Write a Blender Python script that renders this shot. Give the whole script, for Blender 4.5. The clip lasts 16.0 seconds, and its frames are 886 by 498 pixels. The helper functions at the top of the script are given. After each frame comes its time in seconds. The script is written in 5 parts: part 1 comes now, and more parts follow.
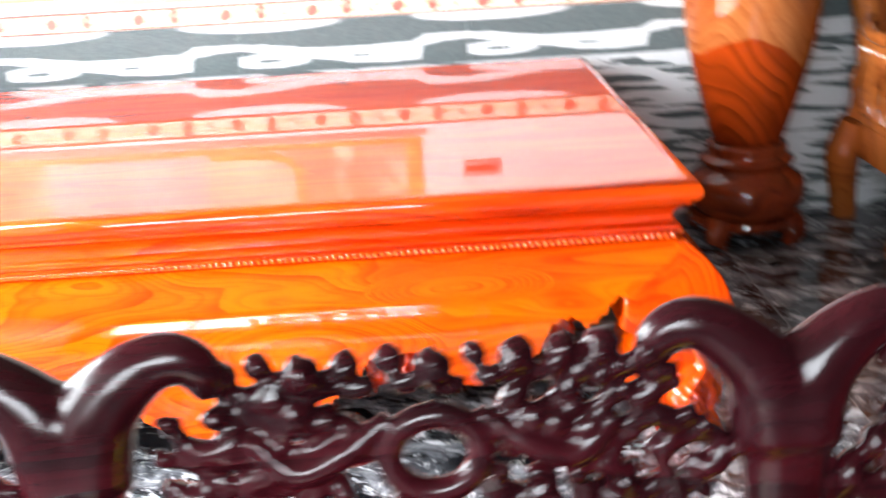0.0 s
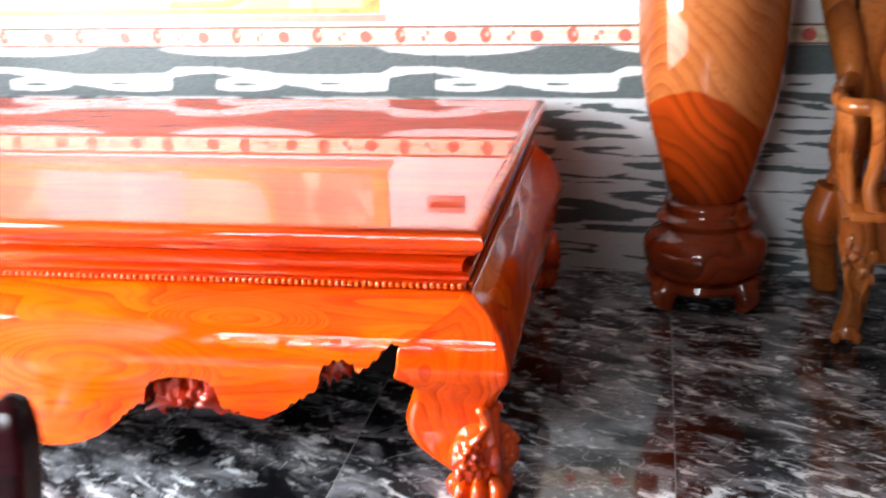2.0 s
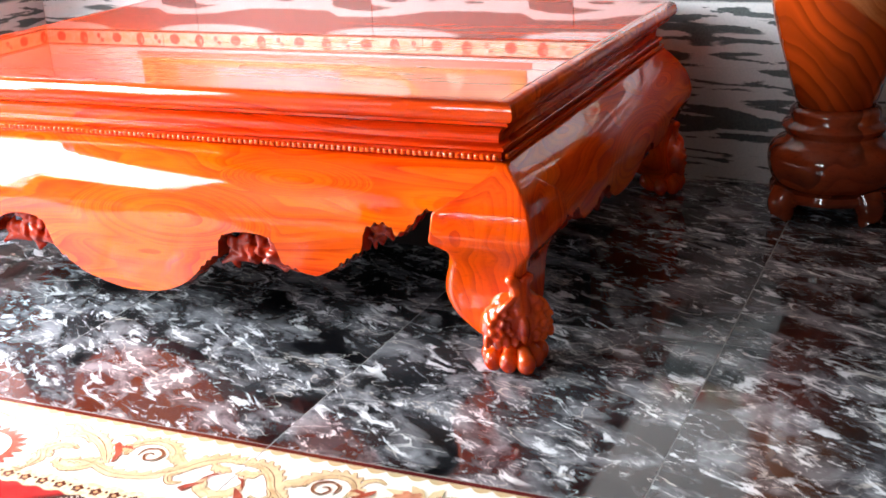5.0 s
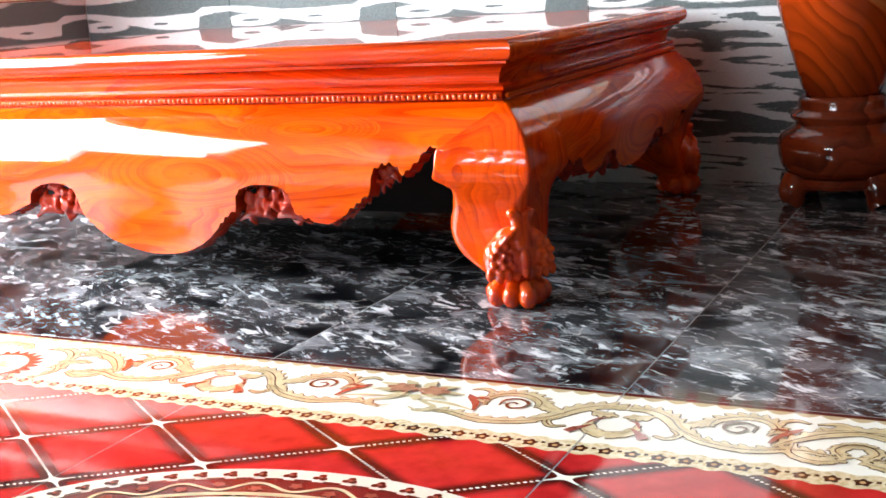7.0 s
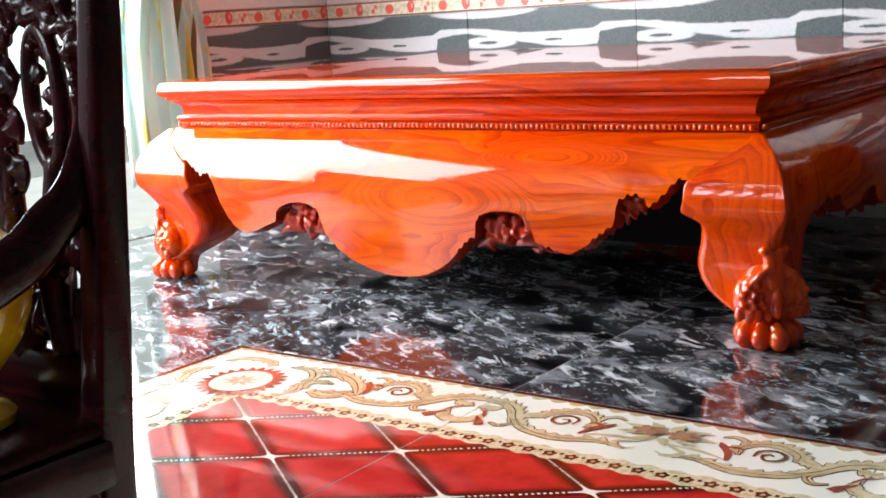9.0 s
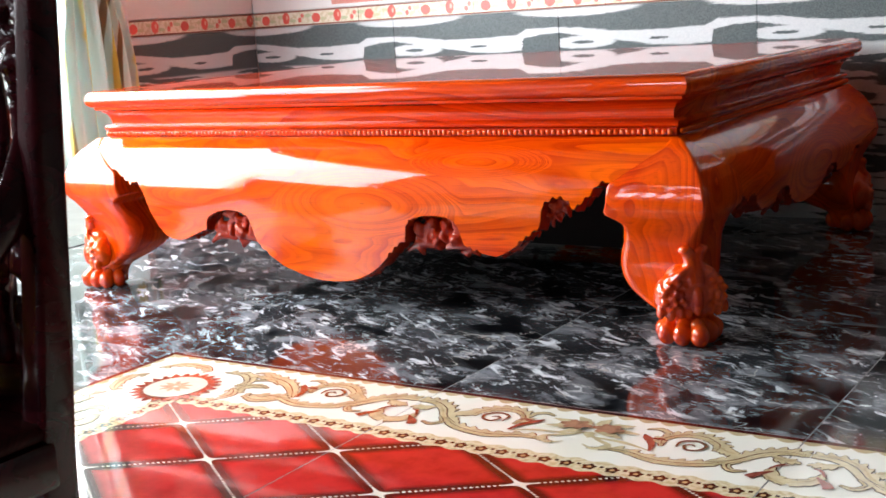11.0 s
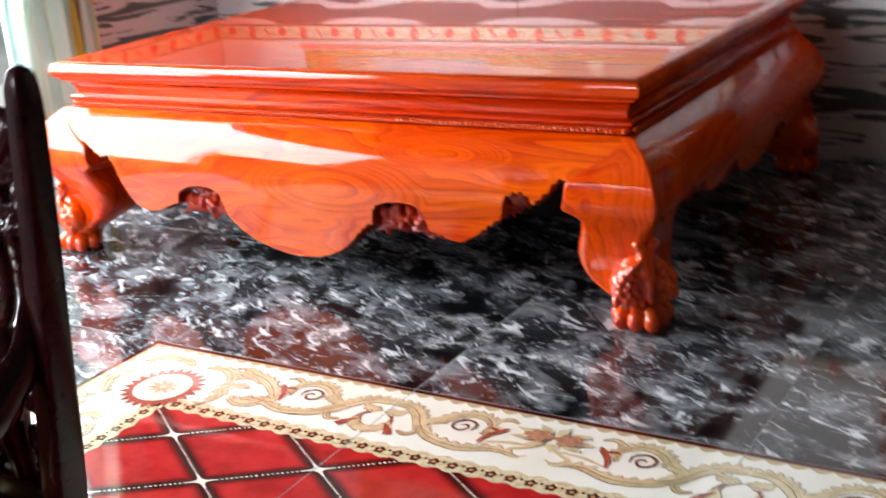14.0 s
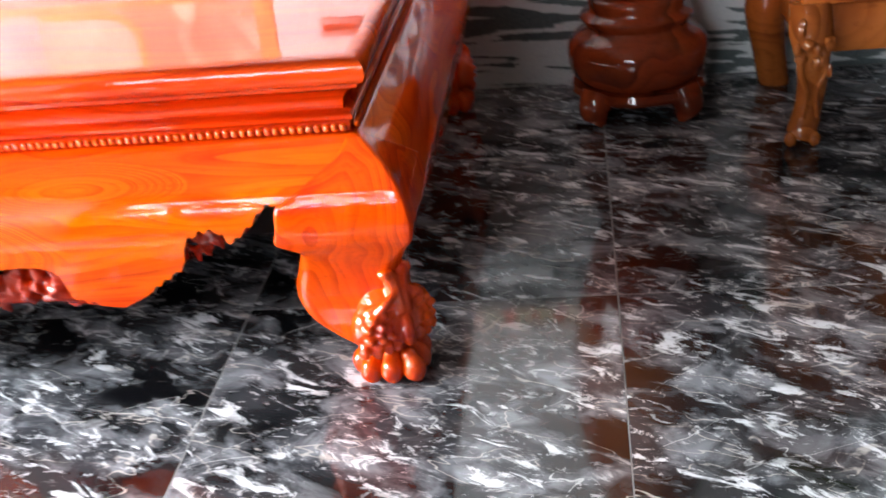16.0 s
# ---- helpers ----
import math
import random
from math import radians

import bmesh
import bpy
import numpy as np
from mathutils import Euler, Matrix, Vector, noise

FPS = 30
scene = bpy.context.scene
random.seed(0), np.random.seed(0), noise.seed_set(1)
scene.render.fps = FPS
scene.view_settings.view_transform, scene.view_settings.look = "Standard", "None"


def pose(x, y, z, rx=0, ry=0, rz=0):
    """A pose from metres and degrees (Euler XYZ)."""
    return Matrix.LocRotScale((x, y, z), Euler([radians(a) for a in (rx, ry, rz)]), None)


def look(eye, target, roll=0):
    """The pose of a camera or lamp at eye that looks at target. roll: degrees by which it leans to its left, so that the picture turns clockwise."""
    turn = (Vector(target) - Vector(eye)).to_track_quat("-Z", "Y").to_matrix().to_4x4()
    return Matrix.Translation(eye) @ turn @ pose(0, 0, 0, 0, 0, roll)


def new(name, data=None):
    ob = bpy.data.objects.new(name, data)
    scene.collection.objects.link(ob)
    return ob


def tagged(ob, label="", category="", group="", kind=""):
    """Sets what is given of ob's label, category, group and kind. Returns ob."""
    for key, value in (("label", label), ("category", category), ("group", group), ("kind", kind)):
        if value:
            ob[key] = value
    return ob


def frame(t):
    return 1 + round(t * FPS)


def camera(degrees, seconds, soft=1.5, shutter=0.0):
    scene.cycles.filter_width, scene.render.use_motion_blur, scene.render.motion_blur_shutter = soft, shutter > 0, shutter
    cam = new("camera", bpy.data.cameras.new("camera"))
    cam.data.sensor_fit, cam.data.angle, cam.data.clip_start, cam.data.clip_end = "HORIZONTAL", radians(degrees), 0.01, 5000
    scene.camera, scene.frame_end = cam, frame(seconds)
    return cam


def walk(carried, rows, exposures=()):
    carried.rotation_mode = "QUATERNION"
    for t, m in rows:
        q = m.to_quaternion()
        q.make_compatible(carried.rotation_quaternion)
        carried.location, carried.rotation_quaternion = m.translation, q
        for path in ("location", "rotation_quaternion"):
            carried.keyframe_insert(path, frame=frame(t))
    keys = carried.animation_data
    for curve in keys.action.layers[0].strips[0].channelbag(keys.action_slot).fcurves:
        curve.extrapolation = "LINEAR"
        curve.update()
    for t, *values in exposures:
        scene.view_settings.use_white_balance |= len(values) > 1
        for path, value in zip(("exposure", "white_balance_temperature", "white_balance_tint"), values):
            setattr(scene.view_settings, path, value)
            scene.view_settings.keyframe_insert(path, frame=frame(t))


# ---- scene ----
cam = camera(40.5, 16.0, soft=1.6, shutter=0.8)
PATH = [
    (0, (-0.652, -2.567, 1.424), (-0.552, -0.056, 0.531), -3.0),
    (0.5, (-0.347, -2.573, 1.419), (-0.577, -0.045, 0.603), -0.54),
    (1, (-0.092, -2.541, 1.429), (-0.328, -0.017, 0.603), -0.9),
    (1.5, (0.112, -2.487, 1.372), (-0.136, 0.049, 0.577), -1.0),
    (2, (0.392, -2.461, 1.389), (-0.06, 0.043, 0.58), -1.7),
    (2.5, (0.601, -2.448, 1.336), (-0.157, -0.055, 0.437), -1.8),
    (3, (0.693, -2.328, 1.347), (-0.232, 0.0, 0.429), -0.9),
    (3.5, (0.745, -2.297, 1.328), (-0.371, -0.037, 0.456), -2.7),
    (4, (0.843, -2.268, 1.337), (-0.419, -0.108, 0.415), -5.0),
    (4.5, (0.933, -2.352, 1.256), (-0.144, -0.093, 0.335), -3.6),
    (4.7, (0.949, -2.393, 1.253), (-0.1, -0.12, 0.337), -3.1),
    (6.8, (1.161, -2.615, 0.795), (-0.035, -0.304, 0.208), -3.2),
    (7, (1.161, -2.611, 0.788), (-0.028, -0.297, 0.201), -3.8),
    (7.5, (1.115, -2.565, 0.792), (-0.199, -0.307, 0.224), -5.2),
    (8, (1.077, -2.545, 0.789), (-0.420, -0.388, 0.243), -5.3),
    (8.5, (1.047, -2.568, 0.803), (-0.547, -0.484, 0.227), -4.2),
    (9, (1.068, -2.593, 0.808), (-0.533, -0.501, 0.288), -3.7),
    (9.5, (1.073, -2.604, 0.797), (-0.410, -0.44, 0.255), -2.4),
    (10, (1.069, -2.607, 0.804), (-0.394, -0.436, 0.244), -2.8),
    (10.2, (1.077, -2.613, 0.815), (-0.370, -0.424, 0.277), -2.9),
    (12.5, (1.128, -2.701, 0.799), (-0.416, -0.56, 0.311), -6.0),
    (13, (1.145, -2.705, 0.787), (-0.393, -0.575, 0.256), -3.8),
    (13.5, (1.137, -2.659, 0.917), (-0.306, -0.504, 0.241), -2.8),
    (14, (1.142, -2.676, 1.239), (-0.225, -0.541, 0.364), -5.2),
    (14.5, (1.052, -2.584, 1.295), (-0.139, -0.432, 0.265), -6.8),
    (15, (0.855, -2.352, 1.277), (-0.203, -0.137, 0.232), -6.2),
    (15.5, (0.637, -2.153, 1.247), (-0.025, 0.2, 0.181), -8.4),
    (16, (0.42, -1.995, 1.251), (0.088, 0.372, 0.069), -6.3),
]
STOPS = [(0.0, 0.95), (2.0, 0.85), (2.5, 1.02), (3.5, 1.08), (4.5, 0.58), (7.0, 0.65), (8.0, 0.45), (8.5, 0.25), (9.0, -0.12), (10.0, -0.22), (12.3, 0.15), (12.6, 0.1), (13.0, 0.02), (13.5, -0.08), (14.5, -0.25), (15.5, 0.0), (16.0, 0.8)]
walk(cam, [(t, look(eye, target, roll)) for t, eye, target, roll in PATH], STOPS)

# ---- light: daylight through the doorway and the window behind ----
world = bpy.data.worlds.new("sky")
scene.world = world
world.use_nodes = True
wn = world.node_tree.nodes
sky = wn.new("ShaderNodeTexSky")
sky.sky_type, sky.sun_disc = "NISHITA", False
sky.sun_elevation, sky.sun_rotation = radians(58), radians(197)
world.node_tree.links.new(sky.outputs[0], wn["Background"].inputs[0])
wn["Background"].inputs[1].default_value = 0.12


def area_lamp(name, m, w, h, power, colour):
    lamp = bpy.data.lights.new(name, "AREA")
    lamp.shape, lamp.size, lamp.size_y = "RECTANGLE", w, h
    lamp.energy, lamp.color = power, colour
    ob = new(name, lamp)
    ob.matrix_world = m
    return ob


sun = bpy.data.lights.new("sun", "SUN")
sun.energy, sun.angle, sun.color = 2.6, radians(3), (1.0, 0.97, 0.93)
new("sun", sun).matrix_world = look((-2.2, -7, 12), (0, 0, 0))
area_lamp("doorway_daylight", look((-2.80, -0.60, 1.30), (0, -0.60, 1.12)), 2.00, 1.72, 218, (0.88, 0.94, 1.0))
area_lamp("side_window_daylight", look((-2.80, -2.10, 1.58), (0, -2.10, 1.40)), 1.00, 1.16, 60, (0.88, 0.94, 1.0))
area_lamp("window_daylight", look((-1.5, -5.2, 1.95), (-1.5, 0, 1.3)), 2.2, 1.1, 132, (0.88, 0.94, 1.0))


# ---- mesh helpers ----
def mesh_of(bm, name, smooth=True):
    me = bpy.data.meshes.new(name)
    bmesh.ops.recalc_face_normals(bm, faces=bm.faces)
    bm.to_mesh(me)
    bm.free()
    for p in me.polygons:
        p.use_smooth = smooth
    if smooth:
        me.set_sharp_from_angle(angle=radians(42))
    return me


def part(name, bm, material, parent=None, label="", smooth=True):
    ob = new(name, bm if isinstance(bm, bpy.types.Mesh) else mesh_of(bm, name, smooth))
    if material and not ob.data.materials:
        ob.data.materials.append(material)
    if parent:
        ob.parent = parent
    if label:
        tagged(ob, label)
    return ob


def thing(name, m, label, category, group="", kind=""):
    ob = new(name)
    ob.empty_display_size = 0.05
    ob.matrix_world = m
    return tagged(ob, label, category, group, kind)


def box(bm, x0, x1, y0, y1, z0, z1, bevel=0.0, seg=2):
    r = bmesh.ops.create_cube(bm, size=1)
    vs = r["verts"]
    for v in vs:
        v.co = Vector((x0 + (v.co.x + .5) * (x1 - x0), y0 + (v.co.y + .5) * (y1 - y0), z0 + (v.co.z + .5) * (z1 - z0)))
    if bevel:
        es = list({e for v in vs for e in v.link_edges})
        bmesh.ops.bevel(bm, geom=es, offset=bevel, segments=seg, affect="EDGES", profile=0.5)
    return bm


def spline(pts, n):
    """Catmull-Rom through the points, n steps a span."""
    P = [Vector(p) for p in pts]
    P = [2 * P[0] - P[1]] + P + [2 * P[-1] - P[-2]]
    out = []
    for i in range(1, len(P) - 2):
        a, b, c, d = P[i - 1:i + 3]
        for k in range(n):
            t = k / n
            out.append(.5 * (2 * b + (c - a) * t + (2 * a - 5 * b + 4 * c - d) * t * t + (3 * b - a - 3 * c + d) * t ** 3))
    out.append(P[-2].copy())
    return out


def tube(bm, pts, radii, sides=10, flat=1.0, closed=False, n=5, up=(0, 1, 0)):
    """A rounded bar along the points; flat squeezes it along up."""
    path = spline(pts, n) if n > 1 else [Vector(p) for p in pts]
    rs = np.interp(np.linspace(0, 1, len(path)), np.linspace(0, 1, len(radii)), radii)
    U = Vector(up).normalized()
    rings = []
    for i, p in enumerate(path):
        a, b = path[max(i - 1, 0)], path[min(i + 1, len(path) - 1)]
        if closed:
            a, b = path[i - 1 if i else -2], path[(i + 1) % len(path) if i < len(path) - 1 else 1]
        d = (b - a).normalized()
        s = d.cross(U)
        s = s.normalized() if s.length > 1e-4 else Vector((1, 0, 0))
        w = s.cross(d).normalized()
        rings.append([bm.verts.new(p + (s * math.cos(q) + w * math.sin(q) * flat) * rs[i]) for q in (2 * math.pi * k / sides for k in range(sides))])
    for A, B in zip(rings, rings[1:]):
        for k in range(sides):
            bm.faces.new((A[k], A[(k + 1) % sides], B[(k + 1) % sides], B[k]))
    if not closed:
        bm.faces.new(rings[0])
        bm.faces.new(rings[-1])
    return bm


def lathe(bm, prof, sides=40, centre=(0, 0)):
    rings = []
    for r, z in prof:
        rings.append([bm.verts.new((centre[0] + r * math.cos(q), centre[1] + r * math.sin(q), z)) for q in (2 * math.pi * k / sides for k in range(sides))])
    for A, B in zip(rings, rings[1:]):
        for k in range(sides):
            bm.faces.new((A[k], A[(k + 1) % sides], B[(k + 1) % sides], B[k]))
    bm.faces.new(rings[0])
    bm.faces.new(rings[-1])
    return bm


def lump(bm, c, r, sub=2, rough=0.0):
    """An uneven ball with three radii."""
    g = bmesh.ops.create_icosphere(bm, subdivisions=sub, radius=1)
    R = Vector(r if hasattr(r, "__len__") else (r, r, r))
    for v in g["verts"]:
        k = 1 + rough * noise.noise(v.co * 1.7 + Vector(c) * 31)
        v.co = Vector(c) + Vector((v.co.x * R.x, v.co.y * R.y, v.co.z * R.z)) * k
    return bm


def fused(bm, voxel, name, smooth=2):
    """One continuous carved skin over the joined shapes of bm."""
    tmp = new("tmp", mesh_of(bm, name))
    r = tmp.modifiers.new("fuse", "REMESH")
    r.mode, r.voxel_size, r.adaptivity, r.use_smooth_shade = "VOXEL", voxel, 0.0, True
    if smooth:
        k = tmp.modifiers.new("ease", "SMOOTH")
        k.factor, k.iterations = 0.5, smooth
    me = bpy.data.meshes.new_from_object(tmp.evaluated_get(bpy.context.evaluated_depsgraph_get()))
    me.name = name
    bpy.data.objects.remove(tmp)
    for p in me.polygons:
        p.use_smooth = True
    return me


def flat_shape(bm, pts, z):
    bm.faces.new([bm.verts.new((x, y, z)) for x, y in pts])
    return bm


def ribbon(bm, pts, widths, z, n=5):
    """A flat strip along a bent line, of changing width."""
    path = spline([(x, y, 0) for x, y in pts], n)
    ws = np.interp(np.linspace(0, 1, len(path)), np.linspace(0, 1, len(widths)), widths)
    L, Rr = [], []
    for i, p in enumerate(path):
        d = path[min(i + 1, len(path) - 1)] - path[max(i - 1, 0)]
        s = Vector((-d.y, d.x, 0)).normalized() * ws[i] / 2
        L.append(bm.verts.new((p.x + s.x, p.y + s.y, z)))
        Rr.append(bm.verts.new((p.x - s.x, p.y - s.y, z)))
    for i in range(len(path) - 1):
        bm.faces.new((L[i], L[i + 1], Rr[i + 1], Rr[i]))
    return bm


# ---- materials ----
class Nodes:
    def __init__(self, name):
        self.mat = bpy.data.materials.new(name)
        self.mat.use_nodes = True
        self.t = self.mat.node_tree
        self.b = self.t.nodes["Principled BSDF"]

    def put(self, sock, v):
        if isinstance(v, bpy.types.NodeSocket):
            self.t.links.new(v, sock)
        else:
            sock.default_value = (*v, 1) if hasattr(v, "__len__") and len(v) == 3 and sock.type == "RGBA" else v

    def m(self, op, a, b=0.0, c=0.0):
        n = self.t.nodes.new("ShaderNodeMath")
        n.operation = op
        for i, v in enumerate((a, b, c)):
            self.put(n.inputs[i], v)
        return n.outputs[0]

    def step(self, v, lo, hi):
        n = self.t.nodes.new("ShaderNodeMapRange")
        n.interpolation_type = "SMOOTHSTEP"
        for i, q in enumerate((v, lo, hi, 0.0, 1.0)):
            self.put(n.inputs[i], q)
        return n.outputs[0]

    def pos(self):
        return self.t.nodes.new("ShaderNodeNewGeometry").outputs["Position"]

    def obj(self):
        return self.t.nodes.new("ShaderNodeTexCoord").outputs["Object"]

    def rand(self):
        return self.t.nodes.new("ShaderNodeObjectInfo").outputs["Random"]

    def xyz(self, v):
        n = self.t.nodes.new("ShaderNodeSeparateXYZ")
        self.put(n.inputs[0], v)
        return n.outputs

    def vec(self, x, y, z):
        n = self.t.nodes.new("ShaderNodeCombineXYZ")
        for i, q in enumerate((x, y, z)):
            self.put(n.inputs[i], q)
        return n.outputs[0]

    def map(self, v, scale=(1, 1, 1), rot=(0, 0, 0), loc=(0, 0, 0)):
        n = self.t.nodes.new("ShaderNodeMapping")
        self.put(n.inputs[0], v)
        n.inputs[1].default_value, n.inputs[2].default_value, n.inputs[3].default_value = loc, rot, scale
        return n.outputs[0]

    def noise(self, v, scale, detail=3.0, rough=0.5, dist=0.0):
        n = self.t.nodes.new("ShaderNodeTexNoise")
        self.put(n.inputs["Vector"], v)
        for k, q in (("Scale", scale), ("Detail", detail), ("Roughness", rough), ("Distortion", dist)):
            n.inputs[k].default_value = q
        return n.outputs[0]

    def mix(self, f, a, b, mode="MIX"):
        n = self.t.nodes.new("ShaderNodeMix")
        n.data_type, n.blend_type = "RGBA", mode
        self.put(n.inputs[0], f)
        self.put(n.inputs[6], a)
        self.put(n.inputs[7], b)
        return n.outputs[2]

    def ramp(self, f, stops):
        n = self.t.nodes.new("ShaderNodeValToRGB")
        el = n.color_ramp.elements
        while len(el) < len(stops):
            el.new(0.5)
        for e, (p, c) in zip(el, stops):
            e.position, e.color = p, (c, c, c, 1) if not hasattr(c, "__len__") else (*c, 1)
        self.put(n.inputs[0], f)
        return n.outputs[0]

    def bump(self, h, strength, dist=0.002):
        n = self.t.nodes.new("ShaderNodeBump")
        n.inputs["Strength"].default_value, n.inputs["Distance"].default_value = strength, dist
        self.put(n.inputs["Height"], h)
        self.t.links.new(n.outputs[0], self.b.inputs["Normal"])

    def end(self, colour, rough, coat=0.0, coat_rough=0.03, metal=0.0, spec=0.5):
        for k, q in (("Base Color", colour), ("Roughness", rough), ("Coat Weight", coat), ("Coat Roughness", coat_rough), ("Metallic", metal), ("Specular IOR Level", spec)):
            self.put(self.b.inputs[k], q)
        return self.mat


def lacquered_wood(name, light, mid, dark, along=(1.0, 6.0, 7.5), rings=24.0, gloss=0.95, rough=0.3, coat_rough=0.04, heart=None, coat_ior=1.5, figure=0.28, grain=(0, 0, 0), knots=()):
    """Growth rings as fine height lines of a stretched noise, with pores and slow tone changes, under clear lacquer."""
    n = Nodes(name)
    p = n.obj()
    slow = n.noise(n.map(p, along), 1.0, 1.6, 0.42, 0.12)
    jitter = n.noise(n.map(p, (along[0] * 3, along[1] * 3, along[2] * 3)), 1.0, 2)
    level = n.m("ADD", n.m("MULTIPLY", slow, rings), n.m("MULTIPLY", jitter, 0.35))
    at = n.xyz(p)
    for k in range(3):
        if grain[k]:
            level = n.m("ADD", level, n.m("MULTIPLY", at[k], grain[k]))
    for kx, kz, rx, rz, count in knots:      # oval growth eyes where a limb grew
        dx = n.m("DIVIDE", n.m("SUBTRACT", at[0], kx), rx)
        dz = n.m("DIVIDE", n.m("SUBTRACT", at[2], kz), rz)
        d = n.m("SQRT", n.m("ADD", n.m("MULTIPLY", dx, dx), n.m("MULTIPLY", dz, dz)))
        eye = n.m("ADD", n.m("MULTIPLY", d, count), n.m("MULTIPLY", slow, 4.0))
        level = n.m("ADD", level, n.m("MULTIPLY", n.step(d, 1.3, 0.6), n.m("SUBTRACT", eye, level)))
    saw = n.m("FRACT", level)
    line = n.m("MULTIPLY", n.step(saw, 0.35, 0.95), n.step(saw, 1.0, 0.95))
    thin = n.m("FRACT", n.m("MULTIPLY", level, 3.0))
    thin = n.m("MULTIPLY", n.step(thin, 0.4, 0.9), n.step(thin, 1.0, 0.9))
    broad = n.m("SINE", n.m("MULTIPLY", level, 1.75))
    fine = n.noise(n.map(p, (along[0] * 5, along[1] * 16, along[2] * 16)), 2.2, 4, 0.6)
    tone = n.noise(n.map(p, (along[0] * .8, along[1] * .5, along[2] * .5)), 1.6, 2)
    c = n.mix(n.step(tone, 0.35, 0.68), light, mid)
    c = n.mix(n.m("MULTIPLY", n.step(broad, -0.2, 1.0), figure), c, dark)
    c = n.mix(n.m("MULTIPLY", line, n.m("MULTIPLY", n.m("MULTIPLY", n.step(jitter, 0.2, 0.65), n.step(tone, 0.2, 0.5)), 0.70)), c, dark)
    c = n.mix(n.m("MULTIPLY", thin, n.m("MULTIPLY", n.step(tone, 0.25, 0.6), 0.30)), c, dark)
    c = n.mix(n.m("MULTIPLY", n.step(fine, 0.5, 0.75), 0.38), c, dark)
    if heart:      # darker heartwood under an arched boundary
        q = n.xyz(p)
        side = n.m("ADD", q[0], 0.07)
        edge = n.m("ADD", n.m("ADD", q[2], n.m("MULTIPLY", n.m("SQRT", n.m("ADD", n.m("MULTIPLY", side, side), 0.006)), 0.75)), n.m("MULTIPLY", tone, 0.16))
        ringed = n.mix(n.m("MULTIPLY", n.m("MAXIMUM", line, n.m("MULTIPLY", n.step(broad, 0.0, 1.0), 0.7)), 0.7), heart, tuple(q * 0.42 for q in heart))
        c = n.mix(n.step(edge, 0.86, 0.845), c, ringed)
    n.bump(n.noise(p, 5.0, 1), 0.006, 0.004)
    n.b.inputs["Coat IOR"].default_value = coat_ior
    return n.end(c, rough, gloss, coat_rough, 0.0, 0.0)


BED = lacquered_wood("orange_lacquered_rosewood", (0.95, 0.132, 0.001), (0.88, 0.076, 0.001), (0.46, 0.016, 0.001), along=(1.3, 6.0, 6.0), rings=19.0, rough=0.25, coat_ior=1.51, figure=0.34, grain=(0, 0, 24.0), knots=((.11, .322, .26, .080, 2.7), (.47, .436, .17, .032, 1.8)))
TOP_WOOD = lacquered_wood("polished_top_rosewood", (0.74, 0.080, 0.012), (0.68, 0.055, 0.010), (0.44, 0.022, 0.006), rough=0.3, rings=10.0, grain=(0, 15.0, 0), coat_rough=0.015, coat_ior=1.9)
LEG_WOOD = lacquered_wood("leg_rosewood", (0.92, 0.098, 0.001), (0.82, 0.050, 0.001), (0.46, 0.014, 0.001), along=(6.0, 6.0, 3.2), rings=9.0, rough=0.25, coat_ior=1.5, grain=(26.0, 12.0, 6.0))
PAW_WOOD = lacquered_wood("paw_rosewood", (0.92, 0.098, 0.001), (0.84, 0.054, 0.001), (0.50, 0.016, 0.001), along=(6.0, 6.0, 3.0), rings=5.0, rough=0.2, coat_rough=0.02, coat_ior=1.75)
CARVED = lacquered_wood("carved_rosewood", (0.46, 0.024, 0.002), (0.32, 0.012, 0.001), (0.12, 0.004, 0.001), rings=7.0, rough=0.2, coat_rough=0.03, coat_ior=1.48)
RIM_WOOD = lacquered_wood("red_rim_rosewood", (0.84, 0.085, 0.002), (0.72, 0.044, 0.002), (0.34, 0.010, 0.001), rough=0.22, rings=8.0, grain=(0, 0, 30.0))
VASE = lacquered_wood("polished_vase_wood", (0.42, 0.132, 0.036), (0.30, 0.070, 0.015), (0.23, 0.045, 0.010), along=(3.2, 3.2, 1.5), rings=9.0, heart=(0.32, 0.037, 0.004), figure=0.06, grain=(14.0, 0, 16.0))
VASE_LOW = lacquered_wood("dark_vase_wood", (0.28, 0.042, 0.012), (0.17, 0.023, 0.007), (0.035, 0.005, 0.002), along=(3.0, 3.0, 3.5), rings=4.0, figure=0.1)
OAK = lacquered_wood("honey_chair_wood", (0.45, 0.135, 0.028), (0.33, 0.075, 0.014), (0.13, 0.024, 0.005), along=(2.5, 2.5, 2.0), rings=8.0, figure=0.12)
DARK = lacquered_wood("dark_mahogany_lacquer", (0.044, 0.004, 0.007), (0.024, 0.003, 0.005), (0.006, 0.001, 0.002), rings=6.0, coat_rough=0.2, gloss=0.7)


def plain(name, colour, rough, vary=0.12, scale=6.0, coat=0.0, bump=0.05, metal=0.0):
    n = Nodes(name)
    p = n.pos()
    k = n.noise(p, scale, 4)
    c = n.mix(n.step(k, 0.35, 0.7), colour, tuple(q * (1 - vary) for q in colour))
    c = n.mix(n.m("MULTIPLY", n.step(n.noise(p, scale * 17, 3), 0.55, 0.75), vary), c, tuple(q * .75 for q in colour))
    if bump:
        n.bump(n.noise(p, scale * 25, 2), bump, 0.002)
    return n.end(c, rough, coat, 0.05, metal)


